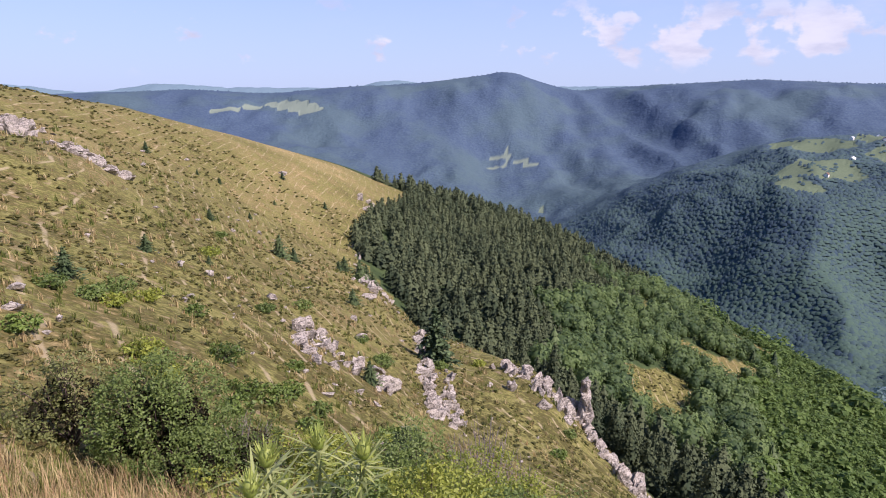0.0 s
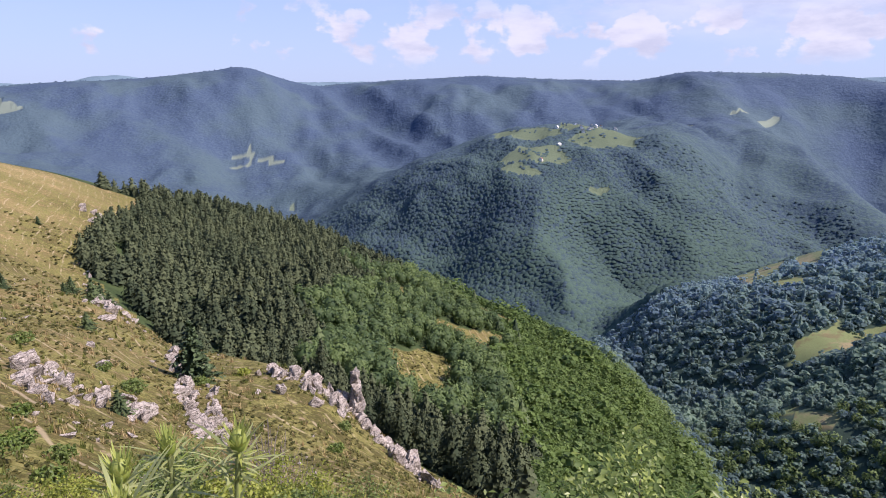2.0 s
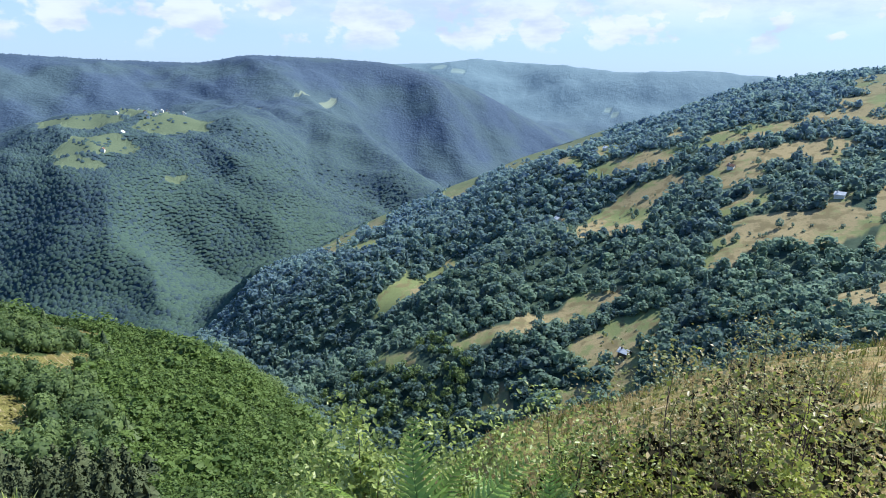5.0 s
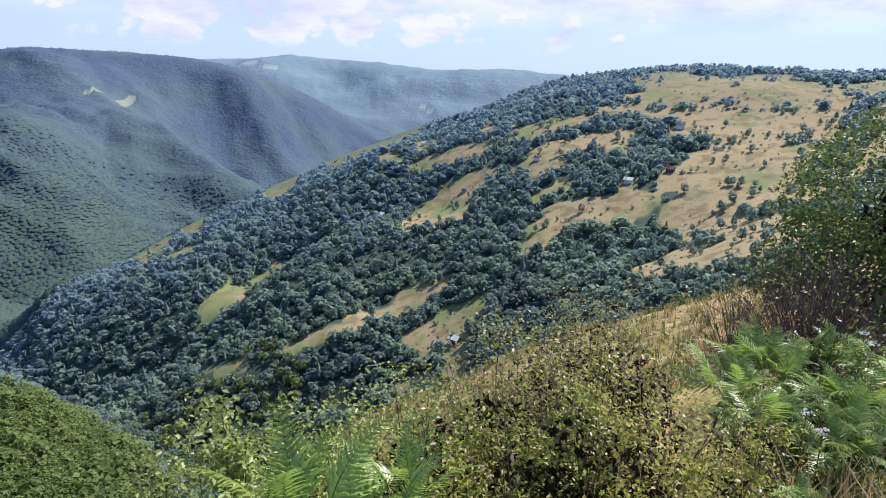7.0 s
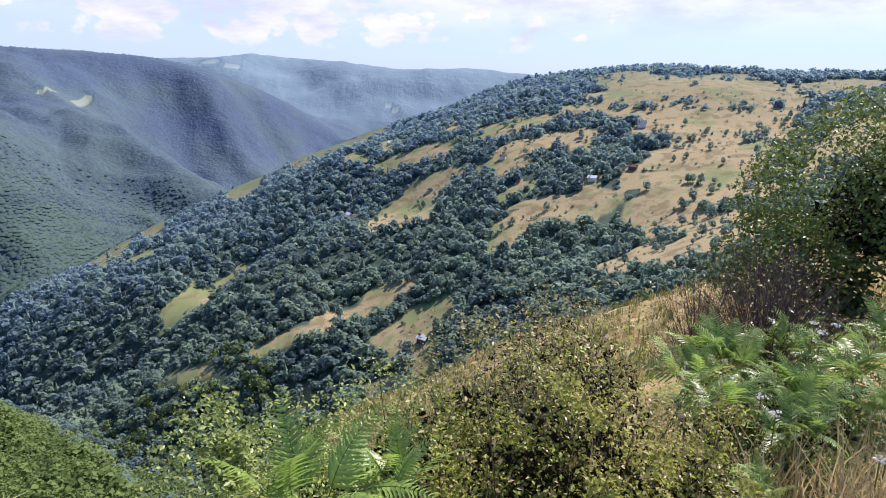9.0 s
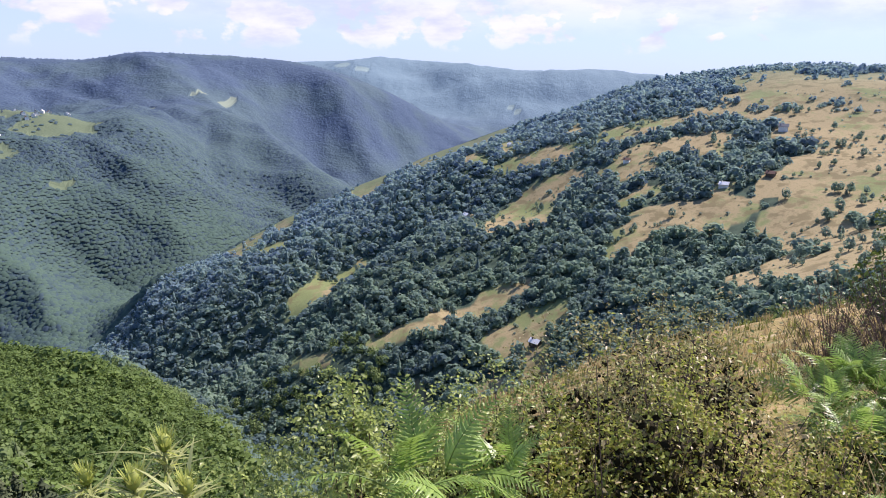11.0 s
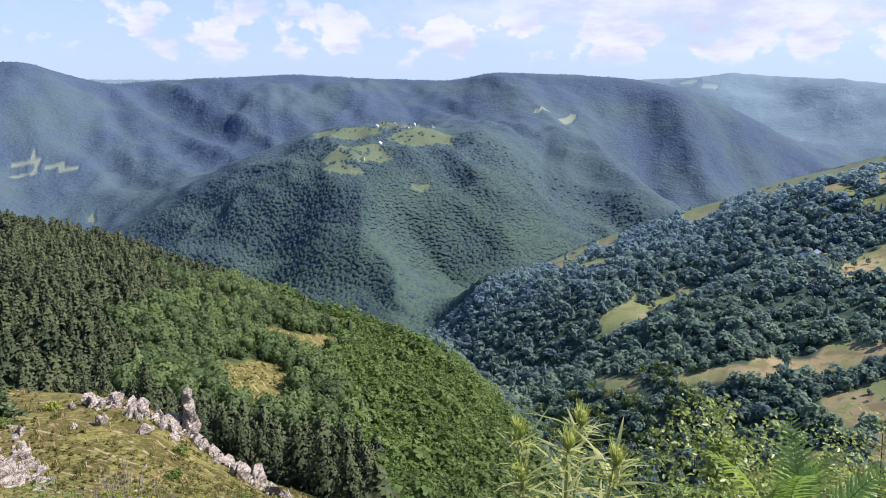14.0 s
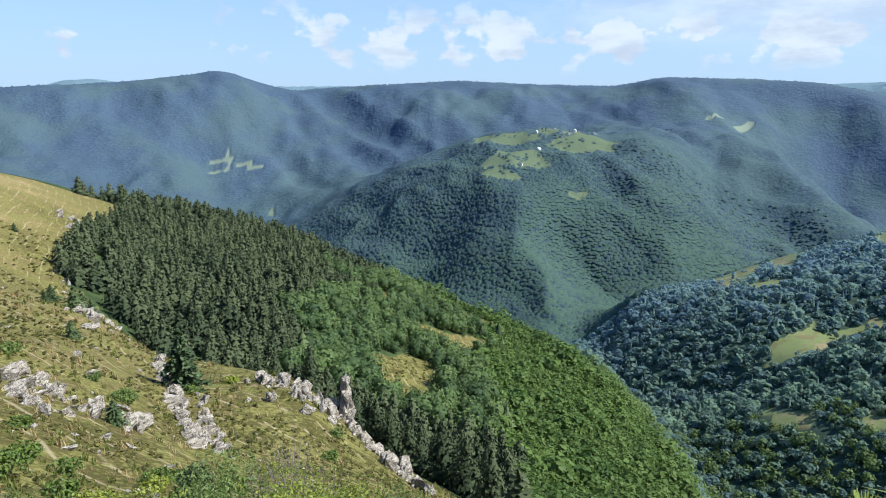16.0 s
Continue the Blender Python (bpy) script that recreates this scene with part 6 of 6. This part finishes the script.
def make_grass():
    for name, material, n, seed, label in (("dry_grass", STRAW, 5000, 1, "dry straw-coloured grass tufts on the slope"), ("green_grass", GRASS, 5000, 2, "short green grass and herbs on the slope")):
        x, y, r, rng = spread(n, -46, 40, 2.0, 120, seed)
        patch = fractal(x / 4, y / 4, 31)
        k = (patch > 0.47 if material is STRAW else patch < 0.55) & (meadow(x, y) > 0.5)
        tufts(name, x[k], y[k], (0.09 + 0.022 * r[k] ** 0.7) * (0.7 + 0.6 * rng.random(k.sum())), 12, material, label, seed, 0.05)
    for name, material, n, seed, label in (("hill_straw", STRAW, 2400, 5, "tall dry grass on the brow of the field"), ("hill_herbs", GRASS, 1800, 6, "green herbs among the dry grass")):
        x, y, r, rng = spread(n, 40, 128, 1.9, 45, seed)
        k = (meadow(x, y) > 0.5) & ((r > 5) | (x < 1.9))
        tufts(name, x[k], y[k], (0.11 + 0.02 * r[k] ** 0.7) * (0.7 + 0.6 * rng.random(k.sum())), 12, material, label, seed, 0.035)
    # straw beside the bracken
    rng = np.random.default_rng(27)
    x, y = 0.55 + 1.25 * rng.random(170), -1.45 + 0.85 * rng.random(170)
    tufts("straw_edge", x, y, 0.30 + 0.25 * rng.random(170), 14, STRAW, "tangled straw and dry grass beside the bracken", 28, 0.008, 0.5)
    # tall dry grass in front of the hawthorn, reddish and pale mixed with green
    for name, n, seed, material, label in (("tall_dry_grass", 420, 7, HAY, "tall reddish dry grass in front of the hawthorn"), ("pale_dry_grass", 420, 17, STRAW, "tall pale straw in front of the hawthorn"),
                                           ("tall_green_grass", 260, 27, GRASS, "tall green grass among the dry stems")):
        x, y, r, rng = spread(n, -46, -14, 6.8, 11.4, seed)
        tufts(name, x, y, 0.30 + 0.38 * rng.random(len(x)), 14, material, label, seed, 0.009, 0.55)
    # ankle-high heath and weeds further down
    x, y, r, rng = spread(13000, -42, 24, 9, 190, 9, 0.62)
    k = (meadow(x, y) > 0.5) & (fractal(x / 5, y / 5, 37) > 0.44)
    x, y, r = x[k], y[k], r[k]
    s = 0.11 + 0.0020 * r
    clump = [broad_crown(200 + q, 1, 4, 0.5) for q in range(5)]
    forest("heath", clump, x, y, s * (0.6 + 0.6 * rng.random(len(x))), s * 2.2, HEATH, "low heath and weeds dotted over the grassy slope", 0.05, 10)


def make_near_plants():
    make_thistle(-0.18, 0.80, -0.458)
    # the rose thicket beside the thistle
    rose = lambda x, y, r, h, n, seed, label: shrub("rose_bush", x, y, r, h, int(n * 1.9), 0.0092, BLACKTHORN, label, seed, 26, 0.25, thick=0.004, inner=int(n * 0.18), second=HAWTHORN, gaps=0.34)
    rose(0.56, 0.90, 0.30, 1.25, 15000, 21, "wild rose bush with small silvery green leaves")
    rose(0.30, 1.08, 0.29, 1.16, 11000, 22, "low wild rose bush with arching thorny shoots")
    rose(0.92, 0.84, 0.30, 1.16, 11000, 23, "wild rose bush tangled with bracken")
    rose(0.42, 0.74, 0.26, 1.08, 9000, 24, "wild rose bush behind bright fern fronds")
    rose(1.18, 0.66, 0.32, 1.10, 8000, 25, "wild rose bush turning yellow at its tips")
    fern(0.40, 0.60, 14, 0.32, 31, low=5, high=65, lift=1.02)
    fern(0.56, 0.50, 13, 0.30, 32, low=5, high=60, lift=0.94)
    fern(0.24, 0.66, 12, 0.28, 33, low=0, high=55, lift=0.90)
    fern(0.34, 0.48, 12, 0.28, 34, low=0, high=55, lift=0.84)
    # bramble mounds
    for k, (x, y, r, h, n) in enumerate([(1.05, 0.12, 0.42, 1.12, 15000), (1.35, 0.42, 0.45, 1.14, 12000), (0.80, 0.42, 0.30, 0.98, 9000), (1.75, 0.10, 0.50, 1.05, 10000), (1.20, -0.28, 0.34, 0.80, 8000),
                                       (2.5, 0.15, 0.6, 1.0, 6000), (0.86, 0.02, 0.28, 0.85, 7000)]):
        shrub("bramble_bush", x, y, r, h, int(n * 1.6), 0.0088, OLIVE if k % 2 else LIME, "tangled bramble bush with faded brown-green leaves", 41 + k, 26, 0.22, thick=0.0028, inner=int(n * 0.26), second=BRAMBLE, gaps=0.45)
    for k, (x, y) in enumerate([(1.15, 0.05), (1.45, 0.3), (0.85, 0.25)]):
        shrub("dry_stalks", x, y, 0.45, 1.20, 140, 0.010, STRAW, "dry brown bramble canes standing in the thicket", 61 + k, 12, 0.2, thick=0.0026)
    shrub("twiggy_shrub", 3.35, -1.10, 0.72, 1.12, 700, 0.013, BRAMBLE, "leafless brown twiggy shrub with long thin shoots", 71, 130, 0.3, thick=0.0042)
    shrub("twiggy_shrub", 3.9, -1.2, 0.6, 1.10, 900, 0.016, HAZEL, "dark twiggy shrub below the hazel", 72, 130, 0.3, thick=0.0042)
    shrub("twiggy_shrub", 3.6, -0.75, 0.5, 1.05, 250, 0.016, BRAMBLE, "sparse shrub of long bare brown shoots", 73, 80, 0.3, thick=0.0032)
    rng = np.random.default_rng(18)
    x, y = 0.85 + 0.85 * rng.random(90), -0.30 + 0.85 * rng.random(90)
    tufts("grass_stems", x, y, 0.80 + 0.2 * rng.random(90), 3, STRAW, "long thin dry grass stems growing through the brambles", 19, 0.0009, 0.22)
    # dark leaves added under the fronds to make their gaps look shaded
    for k, (x, y, h) in enumerate([(2.1, -0.75, 0.46), (2.5, -1.0, 0.5), (2.9, -1.3, 0.5), (1.7, -0.75, 0.36)]):
        shrub("undergrowth", x, y, 0.45, h, 4200, 0.012, HAZEL, "dark low leaves added for the shade beneath the bracken", 171 + k, 20, 0.4, thick=0.005, inner=300)
    # bracken bank
    for k, (x, y, n, s) in enumerate([(2.05, -0.55, 18, 0.44), (2.25, -0.90, 18, 0.46), (1.85, -0.80, 14, 0.38), (2.7, -0.70, 18, 0.5), (2.6, -1.25, 18, 0.5), (1.3, -0.50, 6, 0.28), (2.45, -0.5, 14, 0.46), (3.1, -1.1, 16, 0.5), (3.2, -1.7, 16, 0.5), (2.1, -1.25, 14, 0.4)]):
        fern(x, y, n + 10, s * 0.80, 81 + k, "dense bank of green bracken fronds", -5, 66, 0.42)
    for k, (x, y, h) in enumerate([(1.72, -0.62, 0.62), (1.66, -0.66, 0.58), (2.7, -1.15, 0.62), (2.8, -1.25, 0.64), (2.95, -1.2, 0.62), (1.5, -0.95, 0.5)]):
        umbel(x, y, h, 90 + k)
    shrub("hazel_bush", 7.0, -3.9, 2.0, 2.35, 62000, 0.031, HAZEL, "big dense hazel bush with sunlit yellow-green leaves", 95, 40, 0.55, thick=0.03, inner=5000, gaps=0.34)
    shrub("hazel_bush", 6.6, -2.2, 0.8, 1.2, 4200, 0.045, HAZEL, "leafy hazel suckers at the edge of the bush", 96, 24, 0.5, thick=0.02)
    # shrubs on the slope below
    shrub("hawthorn_bush", -5.3, 10.9, 1.25, 2.45, 30000, 0.034, HAWTHORN, "dense dark green hawthorn bush on the dry slope", 101, 40, 0.42, thick=0.02, inner=2600, gaps=0.44)
    shrub("hawthorn_bush", -3.9, 11.0, 1.05, 1.7, 13000, 0.030, HAWTHORN, "spreading hawthorn bush with grey twigs showing", 102, 46, 0.35, GREY_TWIG, thick=0.014, inner=900, gaps=0.46)
    shrub("hawthorn_bush", -4.5, 10.1, 0.9, 1.35, 12000, 0.032, HAWTHORN, "low dark hawthorn bush above the dry grass", 104, 30, 0.4, thick=0.014, inner=900, gaps=0.44)
    shrub("hawthorn_bush", -7.2, 11.2, 1.1, 1.9, 12000, 0.034, OLIVE, "light green shrub mixed with dry grass", 103, 24, 0.4, thick=0.016, inner=500, gaps=0.46)
    for k, (x, y, r, h, n) in enumerate([(-0.55, 11.0, 0.9, 2.4, 6000), (-1.4, 9.0, 0.8, 1.5, 4200), (0.4, 9.5, 0.8, 1.8, 4600), (1.2, 11.5, 0.8, 1.6, 3600), (-2.6, 8.0, 0.7, 0.8, 2800),
                                       (-2.0, 10.4, 1.0, 1.6, 5200), (-1.1, 10.0, 0.9, 1.6, 4600), (0.6, 10.8, 1.0, 2.1, 5200), (1.6, 10.4, 0.9, 2.0, 4600), (2.6, 10.8, 0.9, 2.1, 4600), (-2.9, 11.2, 0.9, 1.5, 3800),
                                       (-0.2, 7.6, 0.9, 1.1, 5200), (1.0, 8.0, 0.9, 1.2, 5200), (2.0, 8.2, 0.9, 1.1, 4600), (2.9, 9.4, 0.8, 1.0, 3600), (-1.2, 7.4, 0.8, 0.9, 4200), (3.6, 8.0, 0.8, 1.0, 3600),
                                       (2.3, 10.0, 0.7, 1.0, 1500), (3.2, 8.5, 0.6, 1.0, 1400), (-0.2, 6.6, 0.5, 0.7, 1200), (1.6, 7.0, 0.5, 0.7, 1200), (3.6, 6.6, 0.5, 0.8, 1200), (-4.0, 9.5, 0.7, 0.7, 1200)]):
        shrub("lime_shrub", x, y, r, h, n, 0.036, LIME if k % 3 else HAWTHORN, "sunlit yellow-green shrub on the slope below", 111 + k, 20, 0.4, thick=0.012)
    for k, (x, y, r, h) in enumerate([(1.05, 13.5, 1.2, 3.3), (1.9, 14.5, 1.0, 2.7), (0.5, 14.6, 0.9, 2.4), (3.6, 12.0, 0.7, 1.5)]):
        shrub("bare_shrub", x, y, r, h, 240, 0.04, BRAMBLE, "leafless grey shrub with fine bare twigs", 131 + k, 60, 0.1, GREY_TWIG, thick=0.013)
    shrub("juniper", -1.0, 15.5, 0.6, 1.9, 2600, 0.06, FIR, "dark green juniper standing between shrubs", 141, 20, 0.6, thick=0.015, long=2.2)
    rng = np.random.default_rng(8)
    for k in range(40):
        az, r = radians(-36 + 50 * rng.random()), 16 * 5 ** rng.random()
        x, y = r * math.sin(az), r * math.cos(az)
        if r > float(line_at(BROW, np.array([math.degrees(az)]), 1)[0]) - 4:
            continue
        s = 0.35 + 0.4 * rng.random() + r * 0.004
        shrub("low_shrub", x, y, s, s * 0.9, 520, 0.055 + r * 0.0012, (HAWTHORN, LIME, HAZEL)[k % 3], "low green shrub scattered on the grassy slope", 151 + k, 9, 0.5, thick=0.012)


make_grass()
make_near_plants()
